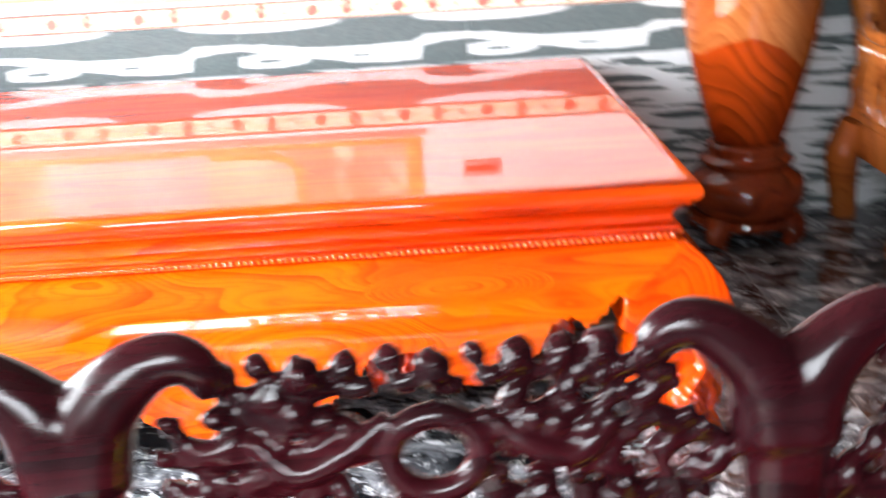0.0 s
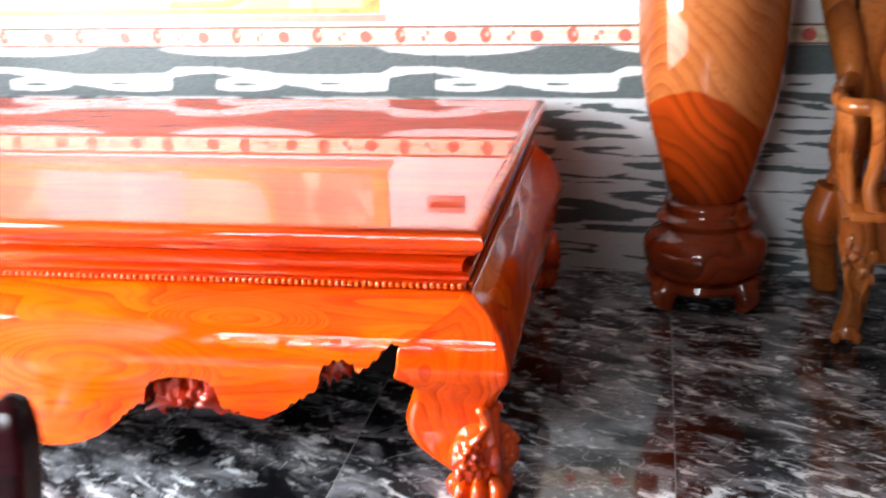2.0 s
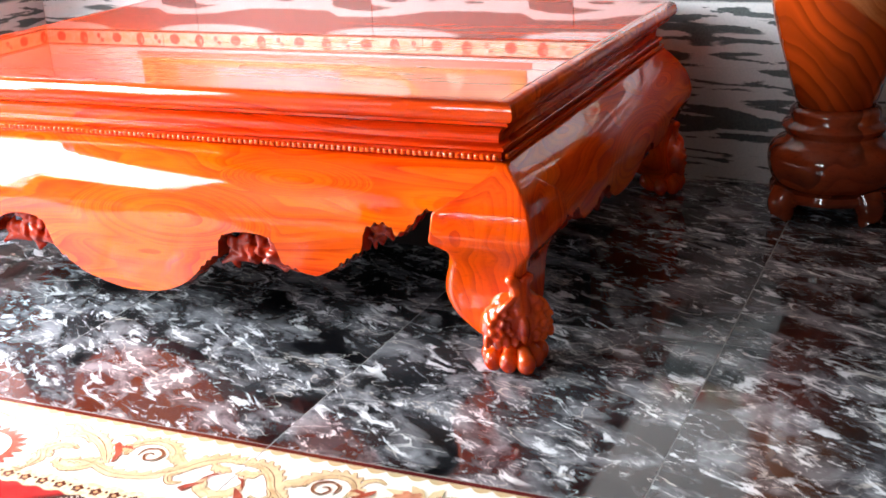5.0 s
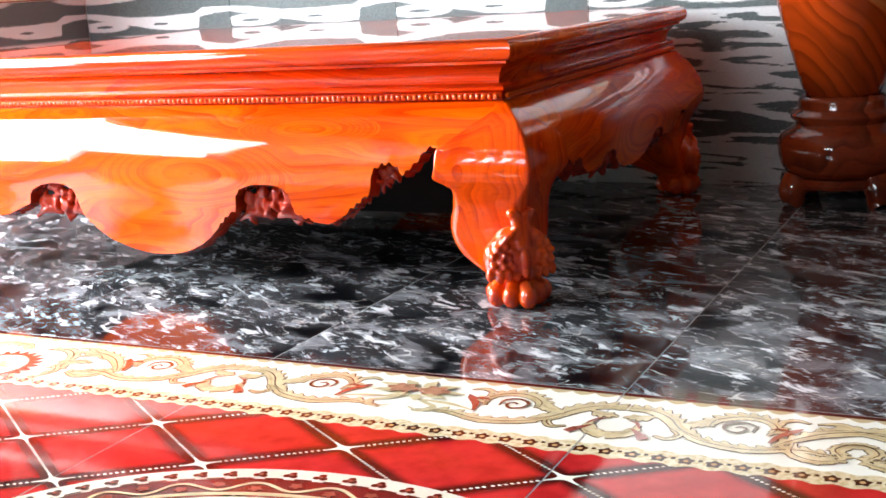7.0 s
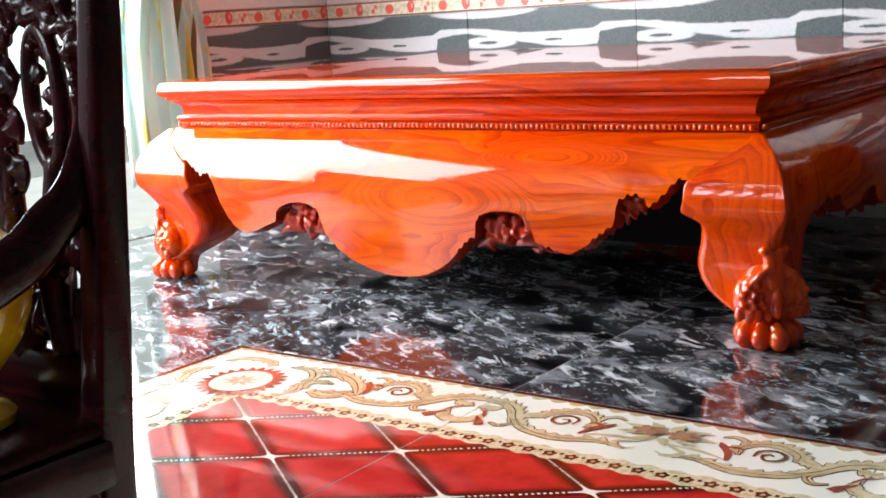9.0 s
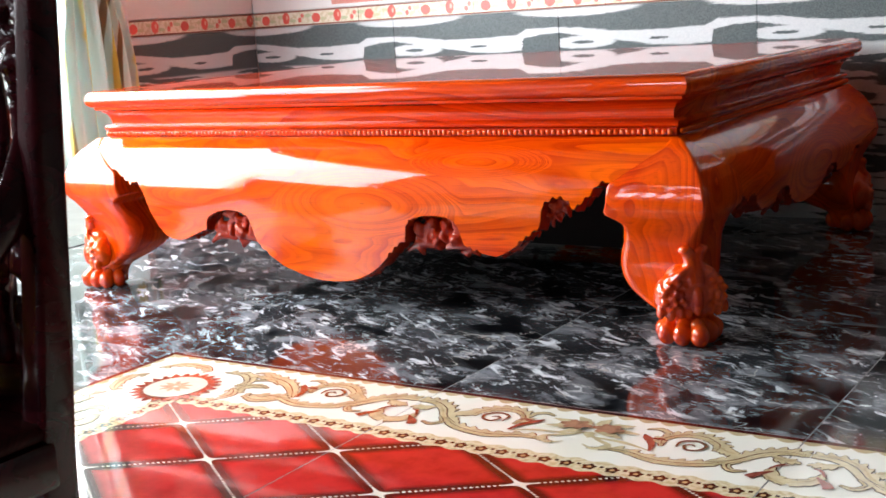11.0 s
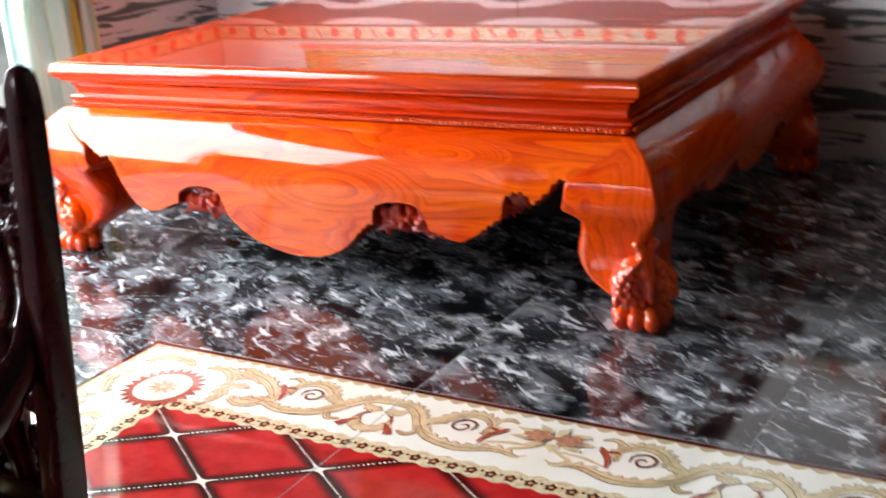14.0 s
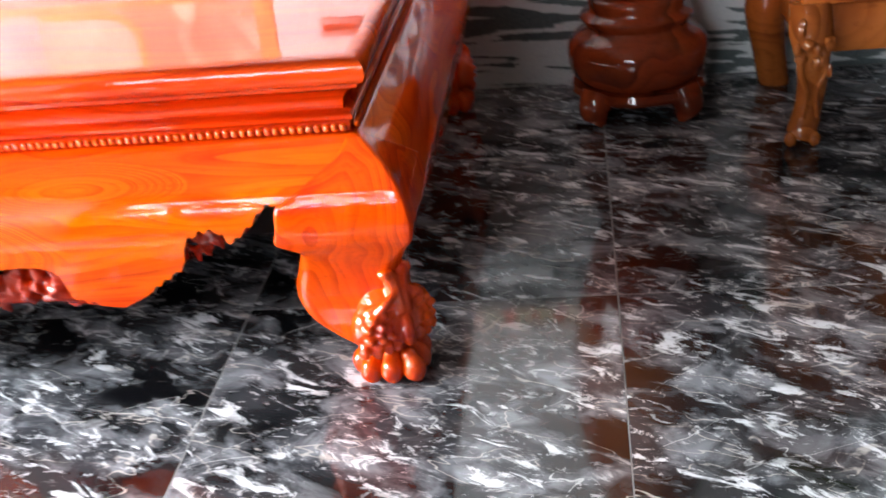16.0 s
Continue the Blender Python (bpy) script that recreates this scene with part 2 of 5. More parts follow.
# unseen right wall, front wall and ceiling: made dark to cut bounced light
LOW_BOUNCE_WALL = plain("low_bounce_dark_wall", (0.048, 0.040, 0.036), 0.7, 0.15, 1.5)
LOW_BOUNCE_CEILING = plain("low_bounce_dark_ceiling", (0.085, 0.065, 0.05), 0.8, 0.15, 1.5)
PLASTER = plain("white_wall_paint", (0.80, 0.79, 0.77), 0.6, 0.05, 1.5)
WHITE_TILE = plain("white_glazed_tile", (0.80, 0.79, 0.77), 0.45, 0.03, 2.0, 0.0, 0.01)
GROUT = plain("pale_grout", (0.66, 0.66, 0.64), 0.8, 0.2)
DARK_GROUT = plain("grey_floor_grout", (0.22, 0.22, 0.22), 0.8, 0.2)
GOLD = plain("gold_printed_glaze", (0.68, 0.53, 0.29), 0.12, 0.35, 40.0, 0.8, 0.0)
PALE_GOLD = plain("pale_gold_printed_glaze", (0.76, 0.63, 0.38), 0.12, 0.25, 28.0, 0.8, 0.0)
RUST = plain("rust_red_printed_glaze", (0.34, 0.085, 0.055), 0.12, 0.35, 45.0, 0.8, 0.0)
ROSE = plain("dull_rose_printed_glaze", (0.58, 0.28, 0.17), 0.12, 0.4, 60.0, 0.8, 0.0)
UMBER = plain("dark_brown_printed_glaze", (0.17, 0.105, 0.06), 0.12, 0.4, 45.0, 0.8, 0.0)
CREAM = plain("cream_printed_glaze", (0.82, 0.77, 0.64), 0.12, 0.05, 20.0, 0.8, 0.0)
YELLOW = plain("yellow_glazed_ceramic", (0.95, 0.62, 0.015), 0.15, 0.2, 12.0, 0.8, 0.02)
FRAME_PAINT = plain("white_frame_paint", (0.78, 0.79, 0.8), 0.35, 0.05, 4.0)


def marble():
    n = Nodes("black_marble_tile")
    p = n.pos()
    r = n.rand()
    q = n.t.nodes.new("ShaderNodeVectorMath")
    q.operation = "ADD"
    n.put(q.inputs[0], p)
    n.put(q.inputs[1], n.vec(n.m("MULTIPLY", r, 17.0), n.m("MULTIPLY", r, 9.0), 0.0))
    v = q.outputs[0]
    u = n.map(v, rot=(0, 0, 0.55))      # streaks run aslant of the tiles
    cloud = n.noise(n.map(u, (2.6, 4.2, 1)), 1.5, 4, 0.55, 0.6)
    smoke = n.noise(n.map(u, (6.5, 11, 1)), 1.0, 6, 0.62, 0.6)
    streak = n.noise(n.map(u, (9.0, 23, 1)), 1.0, 8, 0.68, 0.8)
    flake = n.noise(n.map(n.map(v, rot=(0, 0, 0.25)), (22, 44, 1)), 1.0, 7, 0.70, 0.9)
    c = n.mix(n.step(cloud, 0.34, 0.64), (0.004, 0.004, 0.005), (0.040, 0.042, 0.048))
    c = n.mix(n.m("MULTIPLY", n.step(smoke, 0.43, 0.66), n.m("MULTIPLY", n.step(cloud, 0.32, 0.5), 0.95)), c, (0.26, 0.27, 0.295))
    c = n.mix(n.m("MULTIPLY", n.step(n.noise(v, 4.0, 3), 0.5, 0.7), 0.45), c, (0.028, 0.018, 0.015))
    here = n.step(cloud, 0.37, 0.52)
    c = n.mix(n.m("MULTIPLY", n.step(streak, 0.545, 0.625), n.m("MULTIPLY", here, 0.9)), c, (0.82, 0.84, 0.88))
    c = n.mix(n.m("MULTIPLY", n.step(flake, 0.575, 0.64), n.m("MULTIPLY", n.step(cloud, 0.36, 0.52), 0.65)), c, (0.66, 0.66, 0.68))
    # hair-thin pale veins
    for scale_, turn, lo_, tint in (((4.0, 9.0, 1), 0.35, 0.0045, (0.58, 0.54, 0.50)), ((2.4, 7.0, 1), -0.55, 0.003, (0.64, 0.64, 0.64))):
        line = n.m("ABSOLUTE", n.m("SUBTRACT", n.noise(n.map(n.map(v, rot=(0, 0, turn)), scale_), 1.0, 3, 0.5, 0.4), 0.5))
        c = n.mix(n.m("MULTIPLY", n.step(line, lo_ * 1.6, lo_ * 0.5), n.m("MULTIPLY", n.step(smoke, 0.44, 0.58), 0.7)), c, tint)
    return n.end(c, 0.07, 0.0, 0.03, 0.0, 0.55)


MARBLE = marble()


def wave_tile(name, axis, x0):
    """Glazed tile with grey-green and white wavy streaks that repeat every 0.8 m."""
    n = Nodes(name)
    p = n.xyz(n.pos())
    h = p[axis]
    jag = n.noise(n.vec(n.m("MULTIPLY", h, 6.0), n.m("MULTIPLY", p[2], 60.0), 0.0), 4.0, 3, 0.7)
    jag = n.m("SUBTRACT", jag, 0.5)
    rag = n.m("SUBTRACT", n.noise(n.vec(n.m("MULTIPLY", h, 60.0), n.m("MULTIPLY", p[2], 260.0), 5.0), 1.0, 3, 0.7), 0.5)
    v = n.m("ADD", p[2], n.m("ADD", n.m("MULTIPLY", jag, 0.014), n.m("MULTIPLY", rag, 0.014)))
    u = n.m("FRACT", n.m("DIVIDE", n.m("SUBTRACT", n.m("ADD", h, n.m("MULTIPLY", jag, 0.03)), x0), 0.8))
    lo = n.m("MULTIPLY", n.ramp(u, ((0, .709), (.16, .687), (.35, .665), (.5, .646), (.65, .640), (.785, .646), (.795, .692), (.9, .705), (1, .709))), 1.0)
    hi = n.ramp(u, ((0, .729), (.1, .725), (.32, .704), (.55, .702), (.76, .708), (.82, .730), (1, .730)))
    band = n.m("MULTIPLY", n.step(n.m("SUBTRACT", v, lo), -.003, .003), n.step(n.m("SUBTRACT", hi, v), -.003, .003))

    def oval(cu, cv, ru, rv, soft=0.2):
        a = n.m("DIVIDE", n.m("SUBTRACT", u, cu), ru)
        b = n.m("DIVIDE", n.m("SUBTRACT", v, cv), rv)
        return n.step(n.m("ADD", n.m("MULTIPLY", a, a), n.m("MULTIPLY", b, b)), 1 + soft, 1 - soft)
    top = n.m("MAXIMUM", oval(.10, .80, .34, .031), oval(1.10, .80, .34, .031))
    eye = n.m("MAXIMUM", n.m("SUBTRACT", oval(.13, .667, .175, .024), oval(.13, .667, .06, .006)), oval(1.0, .4, .001, .001))
    band = n.m("SUBTRACT", band, oval(.53, .67, .05, .005))
    upper = n.m("MAXIMUM", n.m("MAXIMUM", band, top), eye)
    z2 = n.noise(n.vec(n.m("MULTIPLY", h, 3.2), n.m("MULTIPLY", n.m("ADD", v, n.m("MULTIPLY", h, 0.04)), 33.0), 2.0), 1.0, 2, 0.45, 0.8)
    lower = n.step(z2, 0.435, 0.475)
    w = n.mix(n.step(p[2], .615, .63), lower, upper)
    speck = n.noise(n.pos(), 240.0, 2)
    grey = n.mix(n.step(speck, .35, .65), (0.078, 0.098, 0.100), (0.125, 0.148, 0.150))
    white = n.mix(n.step(speck, .3, .7), (0.60, 0.62, 0.63), (0.70, 0.71, 0.71))
    return n.end(n.mix(w, grey, white), 0.42, 0.0, 0.09, 0.0, 0.22)


WAVE_BACK = wave_tile("wave_tile_back", 0, -0.357)
WAVE_LEFT = wave_tile("wave_tile_side", 1, 1.632)

EDGE_X, EDGE_Y = -1.17, -0.545      # the corner of the tiled carpet
STAR_X, STAR_Y, DX, DY = -0.325, -0.948, 0.411, 0.274


def carpet():
    n = Nodes("carpet_print_tile")
    p = n.xyz(n.pos())
    d = n.m("MINIMUM", n.m("SUBTRACT", EDGE_Y, p[1]), n.m("SUBTRACT", p[0], EDGE_X))
    a0 = n.m("DIVIDE", n.m("SUBTRACT", p[0], STAR_X), DX)
    b0 = n.m("DIVIDE", n.m("SUBTRACT", p[1], STAR_Y), DY)

    def near(v):
        f = n.m("FRACT", n.m("ADD", v, 0.5))
        return n.m("ABSOLUTE", n.m("SUBTRACT", f, 0.5))
    fa, fb = near(n.m("ADD", a0, b0)), near(n.m("SUBTRACT", a0, b0))
    e = n.m("MINIMUM", fa, fb)
    other = n.m("MAXIMUM", fa, fb)
    mottle = n.noise(n.pos(), 14.0, 4, 0.6)
    red = n.mix(n.step(mottle, .35, .7), (0.54, 0.022, 0.023), (0.38, 0.013, 0.014))
    red = n.mix(n.step(e, 0.15, 0.03), red, (0.045, 0.006, 0.006))
    bead = n.m("SINE", n.m("MULTIPLY", other, 150.0))
    rope = n.mix(n.step(bead, -.2, .3), (0.02, 0.008, 0.006), (0.80, 0.75, 0.64))
    c = n.mix(n.step(e, 0.024, 0.019), red, (0.02, 0.006, 0.005))
    c = n.mix(n.step(e, 0.0125, 0.009), c, rope)
    prod = n.m("MULTIPLY", fa, fb)
    star = n.m("MULTIPLY", n.step(n.m("ADD", fa, fb), 0.155, 0.12), n.step(prod, 0.0013, 0.0007))
    c = n.mix(star, c, (0.80, 0.76, 0.66))
    # trim inside the border: gold with a row of dark dots
    t = n.m("ADD", p[0], p[1])
    s = n.m("SUBTRACT", n.m("SUBTRACT", d, 0.0), 0.281)
    front = n.step(n.m("SUBTRACT", n.m("SUBTRACT", EDGE_Y, p[1]), n.m("SUBTRACT", p[0], EDGE_X)), 0.0005, -0.0005)
    along = n.m("ADD", n.m("MULTIPLY", p[0], front), n.m("MULTIPLY", p[1], n.m("SUBTRACT", 1.0, front)))
    cell = n.m("MULTIPLY", n.m("SUBTRACT", n.m("FRACT", n.m("DIVIDE", along, 0.0455)), 0.5), 0.0455)
    rr = n.m("SQRT", n.m("ADD", n.m("MULTIPLY", cell, cell), n.m("MULTIPLY", s, s)))
    lobed = n.m("MULTIPLY", rr, n.m("ADD", 1.0, n.m("MULTIPLY", n.m("SINE", n.m("MULTIPLY", n.m("ARCTAN2", s, cell), 5.0)), 0.16)))
    dots = n.m("MAXIMUM", n.step(lobed, 0.0135, 0.0115), n.m("MULTIPLY", n.step(n.m("ABSOLUTE", cell), 0.0185, 0.0195), n.step(n.m("ABSOLUTE", n.m("ADD", s, 0.006)), 0.005, 0.003)))
    core = n.step(rr, 0.0055, 0.0040)
    gold = n.mix(n.step(n.noise(n.pos(), 90.0, 3), .4, .65), (0.72, 0.62, 0.42), (0.55, 0.43, 0.24))
    trim = n.mix(dots, gold, (0.06, 0.022, 0.012))
    trim = n.mix(core, trim, (0.50, 0.30, 0.14))
    wav = n.m("MULTIPLY", n.m("SINE", n.m("MULTIPLY", along, 2 * math.pi / 0.055)), 0.004)
    c = n.mix(n.step(n.m("ADD", d, wav), 0.306, 0.303), c, trim)
    cream = n.mix(n.step(n.noise(n.pos(), 5.0, 3), .4, .7), (0.88, 0.86, 0.78), (0.84, 0.80, 0.69))
    c = n.mix(n.step(n.m("ADD", d, wav), 0.254, 0.252), c, cream)
    wav2 = n.m("MULTIPLY", n.m("ABSOLUTE", n.m("SINE", n.m("MULTIPLY", along, math.pi / 0.046))), 0.015)
    c = n.mix(n.step(n.m("SUBTRACT", d, wav2), 0.0195, 0.0185), c, (0.52, 0.41, 0.23))
    c = n.mix(n.step(d, 0.0165, 0.0155), c, (0.075, 0.010, 0.010))
    return n.end(c, 0.06, 0.0, 0.03, 0.0, 0.42)


CARPET = carpet()


def border_glaze(name, axis, x0):
    """Narrow listello tile: cream with red blossoms and small leaves."""
    n = Nodes(name)
    p = n.xyz(n.pos())
    h, z = p[axis], p[2]
    g = n.mix(n.step(n.noise(n.pos(), 60.0, 3), .45, .6), (0.80, 0.74, 0.60), (0.66, 0.57, 0.38))
    rim = n.m("ABSOLUTE", n.m("SUBTRACT", z, 0.836))
    wob = n.noise(n.pos(), 70.0, 2)

    def dots(period, off, rx, rz, cz):
        f = n.m("FRACT", n.m("ADD", n.m("DIVIDE", n.m("SUBTRACT", h, x0 + off), period), 0.5))
        a = n.m("DIVIDE", n.m("MULTIPLY", n.m("SUBTRACT", f, 0.5), period), rx)
        b = n.m("DIVIDE", n.m("SUBTRACT", z, cz), rz)
        r = n.m("ADD", n.m("MULTIPLY", a, a), n.m("MULTIPLY", b, b))
        return n.step(n.m("ADD", r, n.m("MULTIPLY", wob, 0.7)), 1.5, 1.2)
    c = n.mix(dots(.297, .038, .020, .007, .826), g, (0.55, 0.58, 0.36))
    c = n.mix(dots(.297, .128, .020, .008, .845), c, (0.55, 0.58, 0.36))
    c = n.mix(dots(.297, .215, .022, .007, .828), c, (0.60, 0.58, 0.36))
    c = n.mix(dots(.297, .262, .016, .007, .846), c, (0.60, 0.58, 0.36))
    c = n.mix(dots(.297, .0, .021, .027, .838), c, (0.74, 0.12, 0.09))
    c = n.mix(dots(.297, .006, .006, .010, .842), c, (0.80, 0.40, 0.30))
    c = n.mix(dots(.297, .175, .024, .021, .834), c, (0.74, 0.13, 0.10))
    c = n.mix(dots(.297, .080, .010, .011, .828), c, (0.74, 0.17, 0.14))
    c = n.mix(dots(.297, .096, .009, .010, .846), c, (0.74, 0.20, 0.16))
    c = n.mix(n.step(rim, 0.0265, 0.028), c, (0.30, 0.10, 0.06))
    return n.end(c, 0.35, 0.0, 0.05, 0.0, 0.3)


LIST_BACK = border_glaze("blossom_border_back", 0, -0.177)
LIST_LEFT = border_glaze("blossom_border_side", 1, -0.177)


def mural_glaze():
    n = Nodes("pale_mural_glaze")
    p = n.pos()
    v = n.noise(n.map(p, (1.6, 1.0, 1.1)), 2.0, 3, 0.5, 0.6)
    c = n.mix(n.step(v, .38, .62), (0.54, 0.38, 0.27), (0.50, 0.32, 0.22))
    c = n.mix(n.step(n.noise(n.map(p, (3, 1, 2)), 2.6, 4), .56, .64), c, (0.72, 0.62, 0.46))
    return n.end(c, 0.4, 0.0, 0.04, 0.0, 0.25)


MURAL = mural_glaze()
MURAL_EDGE = plain("orange_mural_edge_glaze", (0.76, 0.42, 0.12), 0.4, 0.4, 30.0, 0.0, 0.0)
PINK_EDGE = plain("pink_strip_glaze", (0.66, 0.28, 0.22), 0.4, 0.1, 30.0, 0.0, 0.0)


def curtain_cloth():
    n = Nodes("striped_curtain_cloth")
    p = n.xyz(n.obj())
    x = n.m("ADD", p[0], n.m("MULTIPLY", n.m("SINE", n.m("MULTIPLY", p[2], 2.3)), 0.01))
    s = n.m("FRACT", n.m("MULTIPLY", x, 8.0))
    blot = n.noise(n.map(n.obj(), (16, 1, 3.4)), 1.0, 2)
    c = n.mix(n.step(s, .45, .55), (0.80, 0.92, 0.89), (0.62, 0.78, 0.76))
    c = n.mix(n.m("MULTIPLY", n.step(s, .72, .74), n.step(s, .80, .78)), c, (0.80, 0.84, 0.50))
    c = n.mix(n.m("MULTIPLY", n.step(blot, .62, .68), .8), c, (0.76, 0.66, 0.12))

    def stripe(at, w, colour, k):
        return n.mix(n.step(n.m("ABSOLUTE", n.m("SUBTRACT", x, at)), w, w * .7), k, colour)
    for at, w, colour in ((.075, .006, (0.30, 0.22, 0.12)), (.098, .009, (0.66, 0.52, 0.10)), (.118, .005, (0.24, 0.17, 0.09)), (.150, .006, (0.30, 0.22, 0.12)), (-.12, .004, (0.52, 0.46, 0.30))):
        c = stripe(at, w, colour, c)
    n.bump(n.noise(n.pos(), 400.0, 2), 0.15, 0.001)
    n.end(c, 0.75)
    back = n.t.nodes.new("ShaderNodeBsdfTranslucent")
    n.put(back.inputs["Color"], c)
    both = n.t.nodes.new("ShaderNodeMixShader")
    both.inputs[0].default_value = 0.42
    n.t.links.new(n.b.outputs[0], both.inputs[1])
    n.t.links.new(back.outputs[0], both.inputs[2])
    n.t.links.new(both.outputs[0], n.t.nodes["Material Output"].inputs["Surface"])
    return n.mat


CURTAIN = curtain_cloth()
# near-black, so that the space beneath the daybed reads as deep shade
UNDERBED_SHADE = plain("underbed_shade_black", (0.004, 0.003, 0.003), 0.9, 0.3)
SEAT_WOOD = lacquered_wood("dull_dark_seat_wood", (0.040, 0.006, 0.006), (0.024, 0.004, 0.004), (0.008, 0.001, 0.002), gloss=0.12, rough=0.6, coat_rough=0.35)
MAROON = plain("maroon_printed_glaze", (0.14, 0.014, 0.016), 0.12, 0.3, 45.0, 0.8, 0.0)
BLACK_PRINT = plain("black_brown_printed_glaze", (0.035, 0.014, 0.010), 0.12, 0.3, 45.0, 0.8, 0.0)


# ---- the room ----
X0, X1, YB, YF, H = -2.75, 4.85, 1.632, -5.0, 3.2      # inner faces: left, right, back, front, ceiling


def setting(name, bm, material, label, category, smooth=False):
    return tagged(part(name, bm, material, smooth=smooth), label, category, kind="structure")


floor = setting("floor", box(bmesh.new(), X0 - .2, X1 + .2, YF - .2, YB + .2, -0.12, -0.0005), DARK_GROUT, "polished black marble tile floor with white streaks", "floor")
bm = bmesh.new()
box(bm, X0 - .2, X1 + .2, YB + .012, YB + .2, 0, H)
wall_back = setting("wall_back", bm, GROUT, "white tiled wall over grey and white wavy dado tiles", "wall")
bm = bmesh.new()
box(bm, X0 - .2, X0 - .012, .84, YB + .012, 0, H)
box(bm, X0 - .2, X0 - .012, YF, -2.6, 0, H)
box(bm, X0 - .2, X0 - .012, -2.6, -1.6, 0, .95)
box(bm, X0 - .2, X0 - .012, -2.6, .84, 2.2, H)
wall_left = setting("wall_left", bm, PLASTER, "pale painted side wall with an open doorway and a window", "wall")
bm = bmesh.new()
box(bm, X1, X1 + .2, YF, YB + .012, 0, H)
wall_right = setting("wall_right", bm, LOW_BOUNCE_WALL, "unseen plain side wall, dark brown to cut bounced light", "wall")
bm = bmesh.new()
for a, b, z0, z1 in ((X0 - .2, -2.6, 0, H), (-2.6, -.4, 0, .95), (-2.6, -.4, 2.55, H), (-.4, .75, 0, H), (.75, X1 + .2, 0, H)):
    box(bm, a, b, YF - .2, YF, z0, z1)
wall_front = setting("wall_front", bm, LOW_BOUNCE_WALL, "unseen wall with a window, dark brown to cut bounced light", "wall")
setting("ceiling", box(bmesh.new(), X0 - .2, X1 + .2, YF - .2, YB + .2, H, H + .15), LOW_BOUNCE_CEILING, "unseen flat ceiling, dark brown to cut bounced light", "ceiling")
setting("ground", box(bmesh.new(), -60, 60, -60, 60, -0.40, -0.16), plain("grey_concrete_yard", (0.30, 0.29, 0.27), 0.9), "grey concrete yard outside", "ground")

# bright hazy sky beyond the doorway and the window
glow = bpy.data.materials.new("bright_hazy_sky")
glow.use_nodes = True
glow.node_tree.nodes["Principled BSDF"].inputs["Emission Color"].default_value = (0.86, 1.0, 0.90, 1)
glow.node_tree.nodes["Principled BSDF"].inputs["Emission Strength"].default_value = 1.5
backdrop = setting("backdrop", box(bmesh.new(), -9.1, -9.0, -16, 12, -0.15, 9), glow, "bright hazy white sky outside the doorway", "sky")
setting("porch", box(bmesh.new(), X0 - 2.4, X0 - .2, -5.5, 3.5, -0.15, -.006), plain("pale_porch_concrete", (0.62, 0.61, 0.58), 0.6), "pale concrete porch outside the doorway", "porch")
# window behind, with mullions
win = thing("window_1", pose(0, 0, 0), "white framed window with vertical mullions", "window", kind="structure")
bm = bmesh.new()
for a, b, z0, z1 in ((-2.6, -.4, .95, 1.02), (-2.6, -.4, 2.48, 2.55), (-2.6, -2.53, 1.02, 2.48), (-.47, -.4, 1.02, 2.48)):
    box(bm, a, b, YF - .12, YF - .05, z0, z1, .006)
part("window_frame", bm, FRAME_PAINT, win)
for x in (-2.02, -1.5, -.98):
    part("mullion", box(bmesh.new(), x - .025, x + .025, YF - .11, YF - .06, 1.02, 2.48, .006), FRAME_PAINT, win)
part("transom", box(bmesh.new(), -2.53, -.47, YF - .11, YF - .065, 2.08, 2.12, .006), FRAME_PAINT, win)

# doorway lining
door = thing("door_1", pose(0, 0, 0), "open doorway with a white painted frame", "doorway", kind="structure")
for y0, y1, z0, z1 in ((.80, .845, 0, 2.2), (-2.65, .845, 2.2, 2.26)):
    part("jamb", box(bmesh.new(), X0 - .2, X0 + .03, y0, y1, z0, z1, .008), FRAME_PAINT, door)

win = thing("window_2", pose(0, 0, 0), "white framed window beside the doorway", "window", kind="structure")
for y0, y1, z0, z1 in ((-2.6, -1.6, .95, 1.01), (-2.6, -1.6, 2.14, 2.2), (-2.6, -2.54, 1.01, 2.14), (-1.64, -1.6, 1.01, 2.14)):
    part("window_frame", box(bmesh.new(), X0 - .14, X0 - .07, y0, y1, z0, z1, .006), FRAME_PAINT, win)

# curtain hung beside the doorway: a gathered sheet with folds
curtain = thing("curtain", pose(X0 + .05, .615, .21, 0, 0, 90), "white and yellow striped curtain gathered at the side of the doorway", "curtain")
bm = bmesh.new()
NU, NV = 90, 24
grid = []
for j in range(NV + 1):
    z = 2.05 * j / NV
    wide = .45 - .05 * min(1, z) - .12 * math.exp(-((z - .85) / .22) ** 2)
    row = []
    for i in range(NU + 1):
        s = i / NU
        fold = .036 * math.sin(s * 2 * math.pi * 6.5 + .9 * math.sin(z * 1.3)) + .014 * math.sin(s * 31 + z * .8)
        row.append(bm.verts.new(((s - .5) * wide, fold * (.75 + .25 * z), z + .006 * math.sin(s * 23))))
    grid.append(row)
for j in range(NV):
    for i in range(NU):
        bm.faces.new((grid[j][i], grid[j][i + 1], grid[j + 1][i + 1], grid[j + 1][i]))
me = mesh_of(bm, "cloth")
cloth = part("cloth", me, CURTAIN, curtain)
cloth.modifiers.new("thick", "SOLIDIFY").thickness = 0.003
part("rod", tube(bmesh.new(), [(-.5, 0, 2.07), (.5, 0, 2.07)], [.014, .014], n=1, up=(0, 0, 1)), OAK, curtain, "round wooden curtain rod")

PANEL_GLAZE = plain("white_panel_glaze", (0.50, 0.48, 0.47), 0.45, 0.08, 9.0, 0.0, 0.0)
